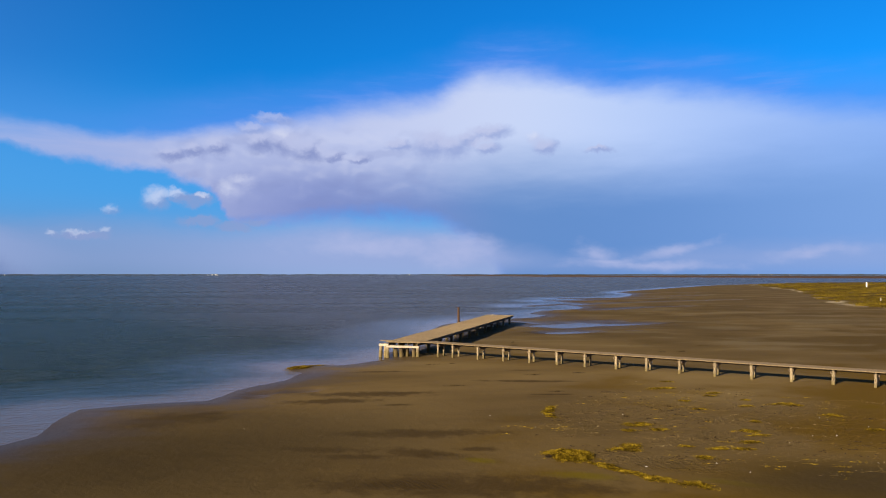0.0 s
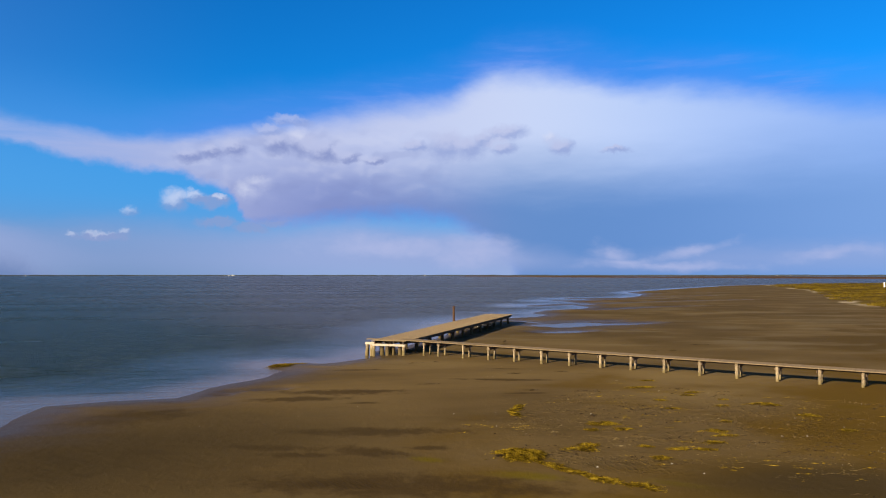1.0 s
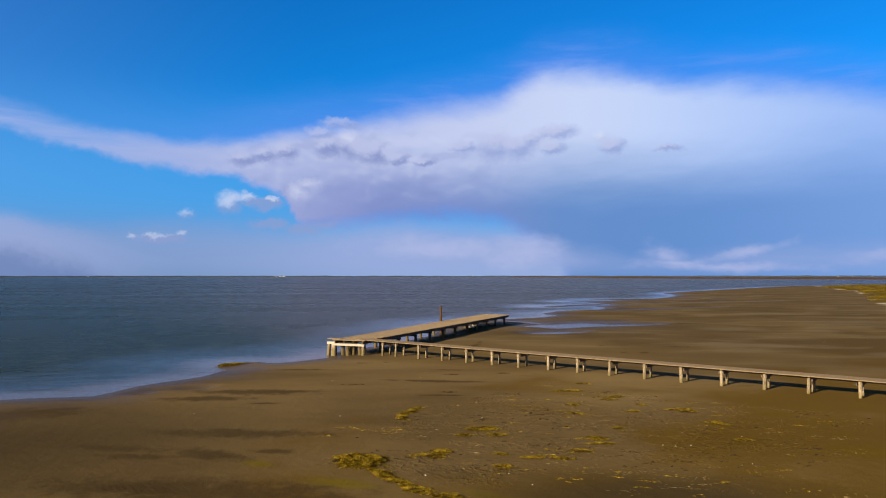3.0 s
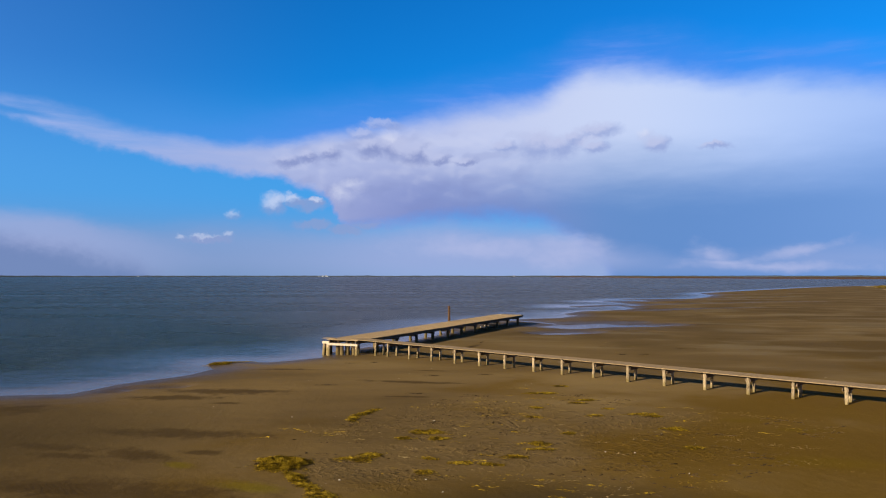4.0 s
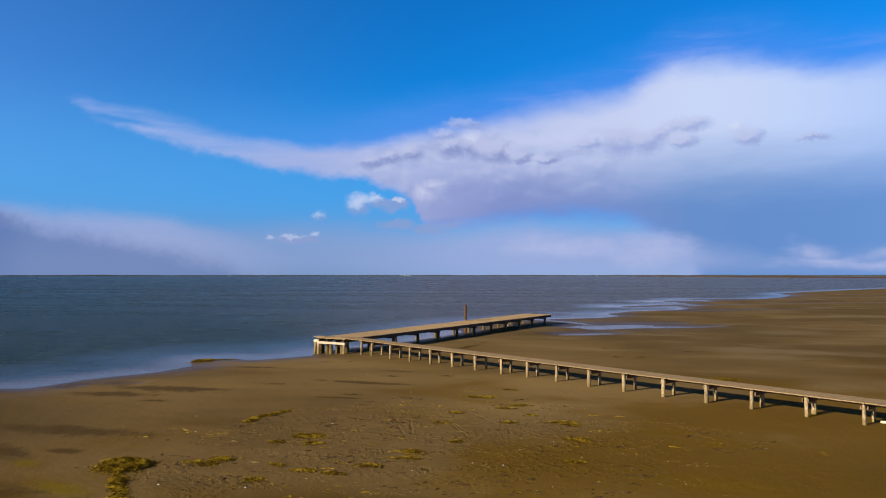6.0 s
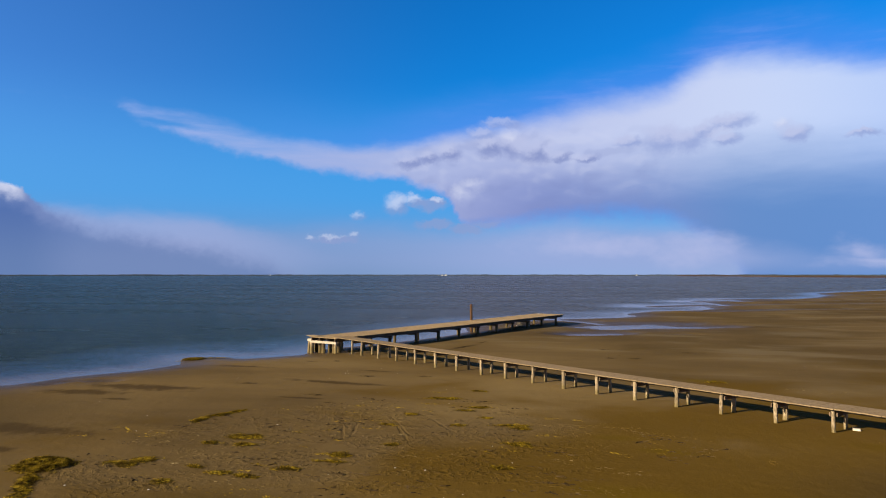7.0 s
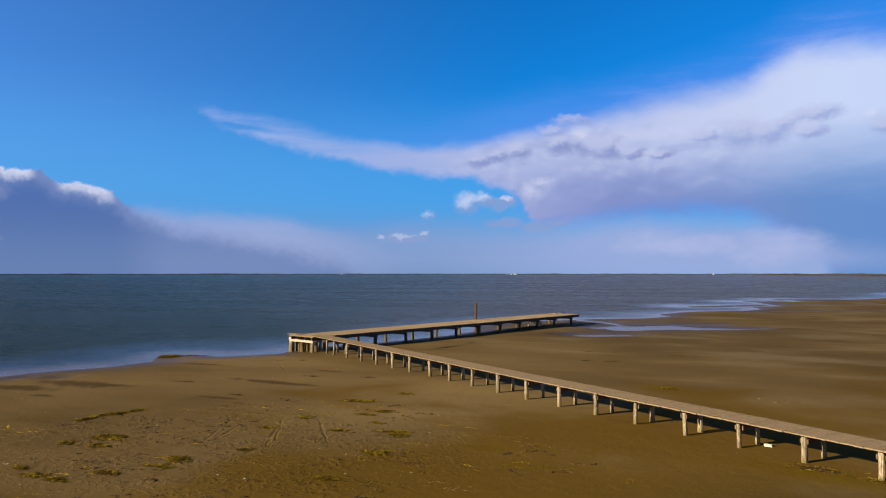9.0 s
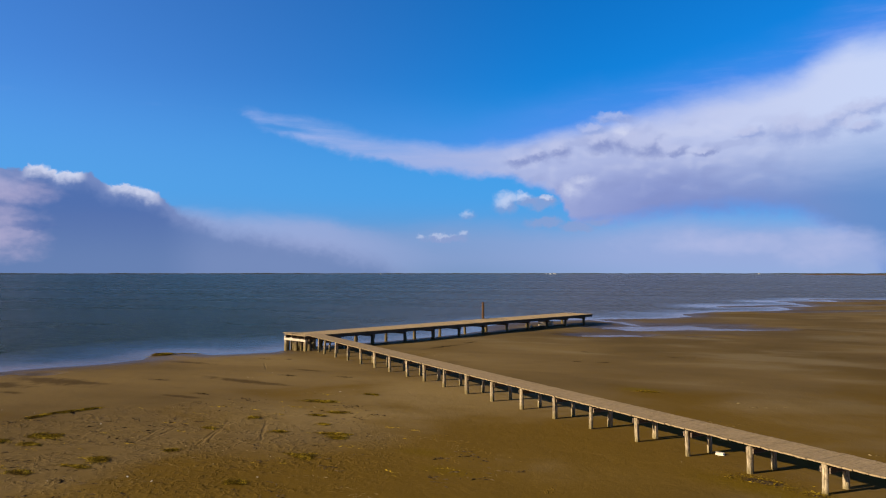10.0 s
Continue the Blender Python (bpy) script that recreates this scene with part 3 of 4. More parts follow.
def from_bm(name, bm, mat, smooth=False):
    me = bpy.data.meshes.new(name)
    bm.normal_update()
    bm.to_mesh(me)
    bm.free()
    me.materials.append(mat)
    if smooth:
        me.polygons.foreach_set("use_smooth", [True] * len(me.polygons))
    return me


def part(name, me, parent, m=Matrix(), label=""):
    ob = new(name, me)
    ob.parent = parent
    ob.matrix_basis = m
    return tagged(ob, label) if label else ob


def beam_mesh(name, length, width, height, mat, rng, bend=0.004, segments=1):
    """A sawn timber along X from 0 to length, centred across, top at z = 0, with worn edges."""
    bm = bmesh.new()
    rings = []
    c = min(width, height) * 0.10
    for i in range(segments + 1):
        x = length * i / segments
        dy, dz = rng.uniform(-bend, bend), rng.uniform(-bend, bend)
        w, h = width / 2, height
        pts = [(-w + c, 0), (w - c, 0), (w, -c), (w, -h + c), (w - c, -h), (-w + c, -h), (-w, -h + c), (-w, -c)]
        rings.append([bm.verts.new((x, p + dy, q + dz)) for p, q in pts])
    for a, b in zip(rings, rings[1:]):
        for k in range(8):
            bm.faces.new((a[k], a[(k + 1) % 8], b[(k + 1) % 8], b[k]))
    bm.faces.new(rings[0][::-1])
    bm.faces.new(rings[-1])
    bmesh.ops.recalc_face_normals(bm, faces=bm.faces)
    return from_bm(name, bm, mat)


def plank_mesh(length, width, thick, rng):
    """A deck board along Y, centred, its top about z = 0, slightly cupped and uneven at the ends."""
    verts, faces = [], []
    cup = rng.uniform(-0.001, 0.004)
    e0, e1 = rng.uniform(-0.02, 0.02), rng.uniform(-0.02, 0.02)
    c = 0.004
    prof = [(-width / 2 + c, 0), (0, cup), (width / 2 - c, 0), (width / 2, -c), (width / 2, -thick), (-width / 2, -thick), (-width / 2, -c)]
    for yy in (-length / 2 + e0, length / 2 + e1):
        lift = rng.uniform(-0.004, 0.004)
        verts += [(p, yy, q + lift) for p, q in prof]
    n = len(prof)
    for k in range(n):
        faces.append((k, (k + 1) % n, n + (k + 1) % n, n + k))
    faces += [tuple(range(n))[::-1], tuple(range(n, 2 * n))]
    return verts, faces


def post_mesh(name, height, radius, rng, mat, lean=0.03, sides=10):
    """A round log, tapered, knotty, slightly bent, foot at z = -0.5."""
    bm = bmesh.new()
    rings = []
    steps = 7
    ox, oy = rng.uniform(-lean, lean), rng.uniform(-lean, lean)
    bx, by = rng.uniform(-0.02, 0.02), rng.uniform(-0.02, 0.02)
    phase = rng.uniform(0, 6.28)
    for i in range(steps + 1):
        f = i / steps
        z = -0.5 + (height + 0.5) * f
        r = radius * (1.12 - 0.2 * f) * (1 + rng.uniform(-0.05, 0.05))
        cx, cy = ox * (f - 1) + bx * math.sin(f * 3), oy * (f - 1) + by * math.sin(f * 3)
        ring = []
        for k in range(sides):
            a = 2 * math.pi * k / sides
            rr = r * (1 + 0.06 * math.sin(3 * a + phase) + rng.uniform(-0.04, 0.04))
            ring.append(bm.verts.new((cx + rr * math.cos(a), cy + rr * math.sin(a), z)))
        rings.append(ring)
    for a, b in zip(rings, rings[1:]):
        for k in range(sides):
            bm.faces.new((a[k], a[(k + 1) % sides], b[(k + 1) % sides], b[k]))
    bm.faces.new(rings[-1])
    bm.faces.new(rings[0][::-1])
    bmesh.ops.recalc_face_normals(bm, faces=bm.faces)
    return from_bm(name, bm, mat)


# ---- ground, sea and far land ----
SHORE = [(-4, -400), (-8, -120), (-11, -60), (-13.5, -42), (-15.4, -35.1), (-18, -33), (-20.3, -30.4), (-18.8, -27.2), (-16.7, -24.6), (-18.2, -21), (-18.8, -16.1), (-20.3, -12.7),
         (-23.0, -11.6), (-23.4, -9.5), (-21.0, -7.6), (-20.6, -2.6), (-23.6, 1), (-24.4, 8), (-25.8, 13), (-28, 19.5), (-30.5, 24.5), (-36, 28.5), (-38, 31.5), (-40.3, 37.5),
         (-40.2, 45), (-39.6, 52.6), (-36.8, 60.8), (-37.6, 67.5), (-43, 71), (-45.5, 82), (-42, 93), (-44, 101), (-51, 108), (-49, 116), (-58, 124), (-66, 131), (-59, 141), (-68, 151), (-61, 165), (-63, 190),
         (-70, 214), (-84, 233), (-86, 250), (-87.7, 281), (-90.7, 349), (-93, 450), (-74, 560), (0, 715), (150, 900), (700, 1150), (5200, 1500)]
SANDBARS = [((-57, 100), (-54, 115), 2.4), ((-68, 133), (-60, 141), 1.8), ((-72, 152), (-62, 163), 2.0)]
POOLS = [((-24.6, 42.6), (-22.8, 48.6), 3.5), ((-21.2, 46.6), (-17.4, 52.2), 1.7), ((-17.4, 52.2), (-14.8, 55.2), 0.6), ((-19.3, 31.6), (-17.5, 35.2), 1.3), ((-38.6, 49.2), (-33.2, 48.6), 0.9), ((-33.2, 48.6), (-28.4, 46.6), 0.6), ((-27.8, 50.2), (-21.0, 56.8), 0.5),
         ((-11.6, 39.2), (-10.4, 40.6), 0.35), ((-14.3, -20.1), (-13.6, -19.4), 0.22), ((-16.0, -21.9), (-15.2, -21.2), 0.2), ((-15.3, -22.9), (-14.7, -22.5), 0.15),
         ((-36.7, 86), (-31.3, 104.8), 0.8), ((-31.3, 104.8), (-23.5, 117), 0.7), ((-52, 110), (-33, 150), 1.0), ((-33, 150), (-22, 170), 0.7), ((-62, 141), (-40, 172), 1.3), ((-66, 165), (-42, 204), 1.5), ((-72, 214), (-48, 250), 1.5)]


def segment_distance(px, py, a, b):
    ax, ay, bx, by = *a, *b
    dx, dy = bx - ax, by - ay
    t = np.clip(((px - ax) * dx + (py - ay) * dy) / (dx * dx + dy * dy), 0, 1)
    return np.hypot(px - ax - t * dx, py - ay - t * dy)


def value_noise(px, py, scale, seed):
    """Smooth noise from -1 to 1 over the plan."""
    total = np.zeros_like(px)
    rng = np.random.RandomState(seed)
    for octave in range(4):
        k = 2.0 ** octave / scale
        for _ in range(3):
            a, p = rng.uniform(0, 6.283), rng.uniform(0, 6.283)
            total += np.sin((px * math.cos(a) + py * math.sin(a)) * k * rng.uniform(0.7, 1.4) * 6.283 + p) / 2.0 ** octave
    return total / 4.5


def shore_distance(px, py):
    """Metres to the waterline: land positive, sea negative."""
    d = np.full(px.shape, 1e9)
    for a, b in zip(SHORE, SHORE[1:]):
        d = np.minimum(d, segment_distance(px, py, a, b))
    poly = SHORE + [(5200, -5200), (-4, -5200)]
    inside = np.zeros(px.shape, bool)
    for (ax, ay), (bx, by) in zip(poly, poly[1:] + poly[:1]):
        if ay != by:
            inside ^= ((ay > py) != (by > py)) & (px < (bx - ax) * (py - ay) / (by - ay) + ax)
    d = np.where(inside, d, -d)
    for a, b, w in SANDBARS:
        d = np.maximum(d, (w - segment_distance(px, py, a, b)) * 0.8)
    return d


def ground_height(px, py):
    px, py = np.asarray(px, float), np.asarray(py, float)
    d = shore_distance(px, py)
    near = np.exp(-(np.hypot(px, py) / 160.0) ** 2)
    d = d + value_noise(px, py, 9.0, 3) * 0.35 * near + value_noise(px, py, 45.0, 4) * 0.6 * (1 - near)
    land = 0.40 * (1 - np.exp(-np.maximum(d, 0) / 5.0)) + 0.006 * np.clip(px, 0, 60) + 0.09 * np.exp(-((px - 3) ** 2 + (py + 20) ** 2) / 64.0)
    low = np.exp(-((px + 22) ** 2 + (py - 46) ** 2) / 17.0 ** 2)
    land = land * (1 - 0.55 * low)
    land += 0.018 * value_noise(px, py, 7.0, 5) * np.clip(d / 4, 0, 1) + 0.03 * value_noise(px, py, 22.0, 6) * np.clip(d / 8, 0, 1)
    for a, b, w in POOLS:
        s = segment_distance(px, py, a, b) + (value_noise(px, py, 6.0, 8) + 0.33 * value_noise(px, py, 2.2, 9)) * min(1.2, 0.38 * w)
        slope = 0.09 if w > 0.4 else 0.25
        land = np.where(s < w + 3, np.minimum(land, slope * (s - w)), land)
    marsh = marsh_amount(px, py)
    land += marsh * 0.2
    sea = np.maximum(-3.0, 0.055 * d)
    return SEA + np.where(d > 0, land, sea)


def marsh_amount(px, py):
    """1 on the grassy marsh along the far shore, 0 on bare sand."""
    edge = np.interp(py, [105, 121, 130, 169, 222, 300, 367, 450, 560, 700], [42, 16, 7, -3, -11, -25, -48, -72, -66, -10])
    return np.clip((px - edge + 5 * value_noise(px, py, 30.0, 12)) / 6.0, 0, 1) * np.clip((py - 112) / 8.0, 0, 1)


def axis(lo, hi, step, out_lo, out_hi, grow_lo, grow_hi):
    vals = list(np.arange(lo, hi + 1e-6, step))
    s, v = step, vals[-1]
    while v < out_hi:
        s *= grow_hi
        v += s
        vals.append(v)
    s, v, before = step, lo, []
    while v > out_lo:
        s *= grow_lo
        v -= s
        before.append(v)
    return np.array(before[::-1] + vals)


def grid_mesh(name, xs, ys, height, mat, attribute=None, amount=None):
    gx, gy = np.meshgrid(xs, ys)
    gz = height(gx, gy)
    verts = np.stack([gx, gy, gz], -1).reshape(-1, 3)
    w = len(xs)
    i = (np.arange(len(ys) - 1)[:, None] * w + np.arange(w - 1)[None, :]).ravel()
    quads = np.stack([i, i + 1, i + 1 + w, i + w], 1)
    me = bpy.data.meshes.new(name)
    me.vertices.add(len(verts))
    me.vertices.foreach_set("co", verts.astype(np.float32).ravel())
    me.loops.add(quads.size)
    me.loops.foreach_set("vertex_index", quads.astype(np.int32).ravel())
    me.polygons.add(len(quads))
    me.polygons.foreach_set("loop_start", (np.arange(len(quads)) * 4).astype(np.int32))
    me.polygons.foreach_set("use_smooth", np.ones(len(quads), bool))
    me.materials.append(mat)
    me.update(calc_edges=True)
    if attribute:
        at = me.attributes.new(attribute, "FLOAT", "POINT")
        at.data.foreach_set("value", amount(gx, gy).astype(np.float32).ravel())
    return me


xs = axis(-46, 36, 0.4, -5000, 5000, 1.03, 1.12)
ys = axis(-46, 62, 0.4, -5000, 5000, 1.12, 1.022)
ground = new("ground", grid_mesh("ground", xs, ys, ground_height, SAND, "marsh", marsh_amount))
tagged(ground, "brown wet sand flat with ripples, shallow pools and algae film", "sand", kind="structure")


def calm_amount(px, py):
    d = -shore_distance(px, py)
    wobble = value_noise(px, py, 26.0, 21) * 3.0
    return np.clip(1.0 - (d + wobble - 1.0) / np.where(py > 70, 9.0, 15.0), 0, 1)


wx = axis(-60, 0, 1.2, -4990, 4990, 1.05, 1.15)
wy = axis(-60, 90, 1.2, -4990, 4990, 1.15, 1.05)
water = new("water", grid_mesh("water", wx, wy, lambda a, b: np.full(a.shape, SEA), WATER, "calm", calm_amount))
tagged(water, "grey-blue bay water, rippled offshore and calm at the beach", "water", kind="structure")


def strip_land(name, path, depth, height, mat, seed, label, rough=0.5):
    """A low tongue of land along a path, with an uneven crest."""
    rng = random.Random(seed)
    pts = []
    for (ax, ay), (bx, by) in zip(path, path[1:]):
        n = max(2, int(math.hypot(bx - ax, by - ay) / 14))
        pts += [(ax + (bx - ax) * i / n, ay + (by - ay) * i / n) for i in range(n)]
    pts.append(path[-1])
    verts, faces = [], []
    lift = 0.0
    for i, (px, py) in enumerate(pts):
        r = math.hypot(px - 30, py + 30)
        ux, uy = (px - 30) / r, (py + 30) / r
        lift = 0.8 * lift + rng.uniform(-rough, rough) * 0.6
        end = min(1, i / 6, (len(pts) - 1 - i) / 6)
        h = max(0.1, (height + lift + rng.uniform(-rough, rough) * 0.4) * end)
        for f, z in ((0, -0.6), (0.04, h * 0.45 + SEA * 0.5), (0.15, h * 0.8), (0.5, h), (1, h * 0.7), (1.05, -0.6)):
            verts.append((px + ux * depth * f, py + uy * depth * f, z))
    for i in range(len(pts) - 1):
        for k in range(5):
            a = i * 6 + k
            faces.append((a, a + 6, a + 7, a + 1))
    ob = new(name, mesh_from(name, verts, faces, mat, True))
    return tagged(ob, label, "shore", kind="structure")


strip_land("backdrop_marsh_shore", [(-1750, 2620), (-1300, 2350), (-900, 1850), (-430, 1610), (-175, 1500), (0, 1400), (250, 1350), (800, 1400), (2200, 1500)], 260, 3.2, FARLAND, 5, "low rust-brown marsh across the inlet", 0.5)
strip_land("backdrop_tree_line", [(-4300, -1500), (-4400, -500), (-4450, 400), (-4300, 1400), (-3900, 2300), (-3300, 3000), (-2600, 3600), (-1700, 4050), (-700, 4300), (600, 4350), (1500, 4200)], 90, 6.0, FARTREES, 9, "thin dark wooded coast on the horizon", 1.3)


# ---- boardwalk over the sand ----
BAY = 2.44
DECK = 1.13                    # top of the boards
rng = random.Random(11)


def gz(px, py):
    return float(ground_height(np.array([px]), np.array([py]))[0])


boardwalk = tagged(new("boardwalk"), "long narrow boardwalk of weathered planks on round wooden posts", "boardwalk")
BX0, BX1 = -19.4, 43.5


def joined_planks(items):
    verts, faces = [], []
    for vs, fs, m in items:
        k = len(verts)
        verts += [tuple(m @ Vector(v)) for v in vs]
        faces += [tuple(k + i for i in f) for f in fs]
    return verts, faces


# stringers under the boards, one length to every two bays
for row, sy in enumerate((0.24, 0.74)):
    x0 = BX0
    while x0 < BX1:
        x1 = min(x0 + 2 * BAY, BX1)
        me = beam_mesh("stringer", x1 - x0 - 0.012, 0.07, 0.14, TIMBER, rng, 0.003, 3)
        part("stringer", me, boardwalk, pose(x0, sy + rng.uniform(-0.01, 0.01), DECK - 0.046))
        x0 = x1

BENTS = [-16.4, -14.83] + [(i - 7) * BAY for i in range(2, 25)]
for bx in BENTS:
    front = gz(bx, 0)
    for yy in (0.0, 1.0):
        g0 = gz(bx, yy)
        top = DECK - 0.05 - rng.random() * 0.02
        me = post_mesh("post", top - g0, rng.uniform(0.08, 0.105), rng, POST, 0.05)
        part("post", me, boardwalk, pose(bx + rng.uniform(-0.05, 0.05), yy + rng.uniform(-0.04, 0.04), g0, 0, 0, rng.uniform(0, 360)))
    for side in (-0.13, 0.13):
        me = beam_mesh("cap_beam", rng.uniform(1.16, 1.26), 0.05, 0.16, CAP, rng, 0.004)
        part("cap_beam", me, boardwalk, pose(bx + side, -0.02 + rng.uniform(-0.03, 0.03), DECK - 0.19, 0, 0, 90 + rng.uniform(-1, 1)))

rest, x = [], BX0 + 0.08
variants = []
for _ in range(14):
    variants.append(plank_mesh(1.43 + rng.uniform(-0.03, 0.03), 0.142, 0.042, rng))
shared = [mesh_from("plank", v, f, PLANK) for v, f in variants]
while x < BX1:
    k = rng.randrange(14)
    m = pose(x, 0.42 + rng.uniform(-0.015, 0.015), DECK + rng.uniform(-0.002, 0.003), rng.uniform(-0.2, 0.2), rng.uniform(-0.25, 0.25), rng.uniform(-0.4, 0.4))
    if -12.0 < x < 31.5:
        part("plank", shared[k], boardwalk, m)
    else:
        rest.append((*variants[k], m))
    x += 0.146
tagged(part("planks", mesh_from("planks", *joined_planks(rest), PLANK), boardwalk), kind="stuff")


# ---- the wide pier ----
U = Vector((-0.289, 0.957, 0)).normalized()
LEFT = Vector((-U.y, U.x, 0))
PIER_O = Vector((-18.2, -0.6, 0))
PIER_L = 44.2
PIER_Z = 1.10
PIER_YAW = math.degrees(math.atan2(U.y, U.x))     # local x runs along the pier, local y to its left


def pier_pose(along, across, z, turn=0.0):
    p = PIER_O + U * along + LEFT * across
    return pose(p.x, p.y, z, 0, 0, PIER_YAW + turn)


def pier_left(a):
    """How far the left edge of the deck lies from its right edge."""
    return 3.05 + 0.02 * a


pier = tagged(new("pier"), "wide weathered plank pier on wooden posts at the waterline", "pier")
for row in range(4):
    a = 0.0
    while a < PIER_L:
        b = min(a + 7.74, PIER_L)
        c0, c1 = [0.06 + (pier_left(v) - 0.28) * row / 3 for v in (a, b)]
        deep = 0.30 if row in (0, 3) else 0.24
        me = beam_mesh("stringer", b - a - 0.012, 0.08, deep, TIMBER, rng, 0.008, 4)
        part("stringer", me, pier, pier_pose(a, c0, PIER_Z - 0.046, math.degrees(math.atan2(c1 - c0, b - a))))
        a = b
for n in range(1, 12):
    a = min(n * 3.87 - 0.15, PIER_L - 0.25)
    for across in (0.22, pier_left(a) - 0.42):
        p = PIER_O + U * a + LEFT * across
        g0 = max(gz(p.x, p.y), -1.2)
        me = post_mesh("post", PIER_Z - 0.5 - g0 + 0.02, rng.uniform(0.14, 0.18), rng, SHADED_PILE, 0.07)
        part("post", me, pier, pier_pose(a + rng.uniform(-0.08, 0.08), across + rng.uniform(-0.05, 0.05), g0, rng.uniform(0, 360)))
    me = beam_mesh("cap_beam", pier_left(a) - 0.2, 0.22, 0.2, CAP, rng, 0.006, 3)
    part("cap_beam", me, pier, pier_pose(a, 0.0, PIER_Z - 0.346, 90))
# end frame nearest the beach
me = beam_mesh("end_beam", 3.2, 0.2, 0.2, PALE, rng, 0.008, 3)
part("end_beam", me, pier, pier_pose(0.1, -0.1, PIER_Z - 0.33, 90), "sun-bleached pale end beam")
me = beam_mesh("end_beam", 1.3, 0.2, 0.22, PALE, rng, 0.008, 2)
part("end_beam", me, pier, pier_pose(0.75, 2.75, PIER_Z - 0.27, 90), "sun-bleached pale end beam")
for a, across, low in ((0.12, 0.05, 0.52), (0.12, 2.95, 0.52), (0.75, 3.85, 0.48), (0.55, 3.35, 0.5), (0.9, 2.55, 0.34), (1.6, 0.9, 0.34), (1.5, 2.0, 0.34), (1.4, 2.8, 0.34), (2.6, 2.7, 0.34), (1.5, 3.7, 0.3)):
    p = PIER_O + U * a + LEFT * across
    g0 = gz(p.x, p.y)
    part("post", post_mesh("post", PIER_Z - low - g0, rng.uniform(0.13, 0.17), rng, POST, 0.08), pier, pier_pose(a, across, g0))
# stouter stumps crowded behind the pale end beam, shade painted into their wood
for a, across in ((0.42, 0.55), (0.5, 1.15), (0.36, 1.75), (0.55, 2.3), (0.95, 1.5), (1.0, 3.4), (0.7, 0.3)):
    p = PIER_O + U * a + LEFT * across
    g0 = gz(p.x, p.y)
    part("post", post_mesh("post", PIER_Z - 0.36 - g0, rng.uniform(0.14, 0.18), rng, SHADED_PILE, 0.08), pier, pier_pose(a, across, g0))
# ledge of loose boards past the corner
for k in range(6):
    vs, fs = plank_mesh(1.5 + rng.uniform(-0.2, 0.25), 0.17, 0.04, rng)
    part("plank", mesh_from("plank", vs, fs, PLANK), pier, pier_pose(0.45 + 0.19 * k, 3.2 + rng.uniform(-0.08, 0.08), PIER_Z + 0.052 - 0.01 * k, rng.uniform(-3, 3)))

a, wide = 0.02, []
for k in range(10):
    wide.append(mesh_from("plank", *plank_mesh(pier_left(4.42 * k + 2.2) + 0.2, 0.145, 0.045, rng), PLANK))
while a < PIER_L:
    k = min(9, int(a / 4.42))
    part("plank", wide[k], pier, pier_pose(a, pier_left(a) / 2 - 0.09 + rng.uniform(-0.04, 0.04), PIER_Z + rng.uniform(-0.004, 0.008), rng.uniform(-0.5, 0.5)))
    a += 0.151

# tall pile beside the pier
p = PIER_O + U * 27.0 + LEFT * 3.72
g0 = gz(p.x, p.y)
pole = new("mooring_pole", post_mesh("mooring_pole", 3.0 - g0, 0.15, rng, RUST, 0.02, 12))
pole.matrix_basis = pose(p.x, p.y, g0)
tagged(pole, "tall rust-brown wooden mooring pile beside the pier", "pole")


# ---- things on the sand ----
def blades(cx, cy, rx, ry, turn, count, seed, size=(0.05, 0.19), lift=0.09, width=0.0065, full=0.62):
    """Verts and faces of a heap of flat ribbon-like fronds, densest in the middle."""
    r = random.Random(seed)
    verts, faces = [], []
    ca, sa = math.cos(radians(turn)), math.sin(radians(turn))
    pts = []
    for _ in range(count):
        d = math.sqrt(r.random()) * (0.7 + 0.85 * r.random() ** 2)
        an = r.uniform(0, 6.283)
        ex, ey = rx * d * math.cos(an), ry * d * math.sin(an)
        pts.append((cx + ex * ca - ey * sa, cy + ex * sa + ey * ca, d))
    ax, ay = np.array([p[0] for p in pts]), np.array([p[1] for p in pts])
    torn = value_noise(ax, ay, 0.9, seed) + 0.6 * value_noise(ax, ay, 0.35, seed + 1)
    base = ground_height(ax, ay)
    for (px, py, d), z, gap in zip(pts, base, torn):
        if gap < 1.6 * (d - full):
            continue
        length, an = r.uniform(*size), r.uniform(0, 6.283)
        w = width * r.uniform(0.7, 1.8)
        heap = max(0.0, 1 - d * d) * lift * (0.8 + 0.4 * max(-0.5, gap))
        rise = r.uniform(0.0, 0.28) * length
        k = len(verts)
        bend = r.uniform(-0.9, 0.9)
        for j in range(3):
            f = j / 2
            ux, uy = math.cos(an + bend * f), math.sin(an + bend * f)
            zz = z + 0.006 + heap * r.uniform(0.5, 1.1) + rise * math.sin(f * 2.6) + 0.004
            x0, y0 = px + ux * length * f, py + uy * length * f
            ww = w * (1 - 0.6 * f)
            verts += [(x0 - uy * ww, y0 + ux * ww, zz), (x0 + uy * ww, y0 - ux * ww, zz + r.uniform(-0.01, 0.01))]
        faces += [(k, k + 1, k + 3, k + 2), (k + 2, k + 3, k + 5, k + 4)]
    return verts, faces


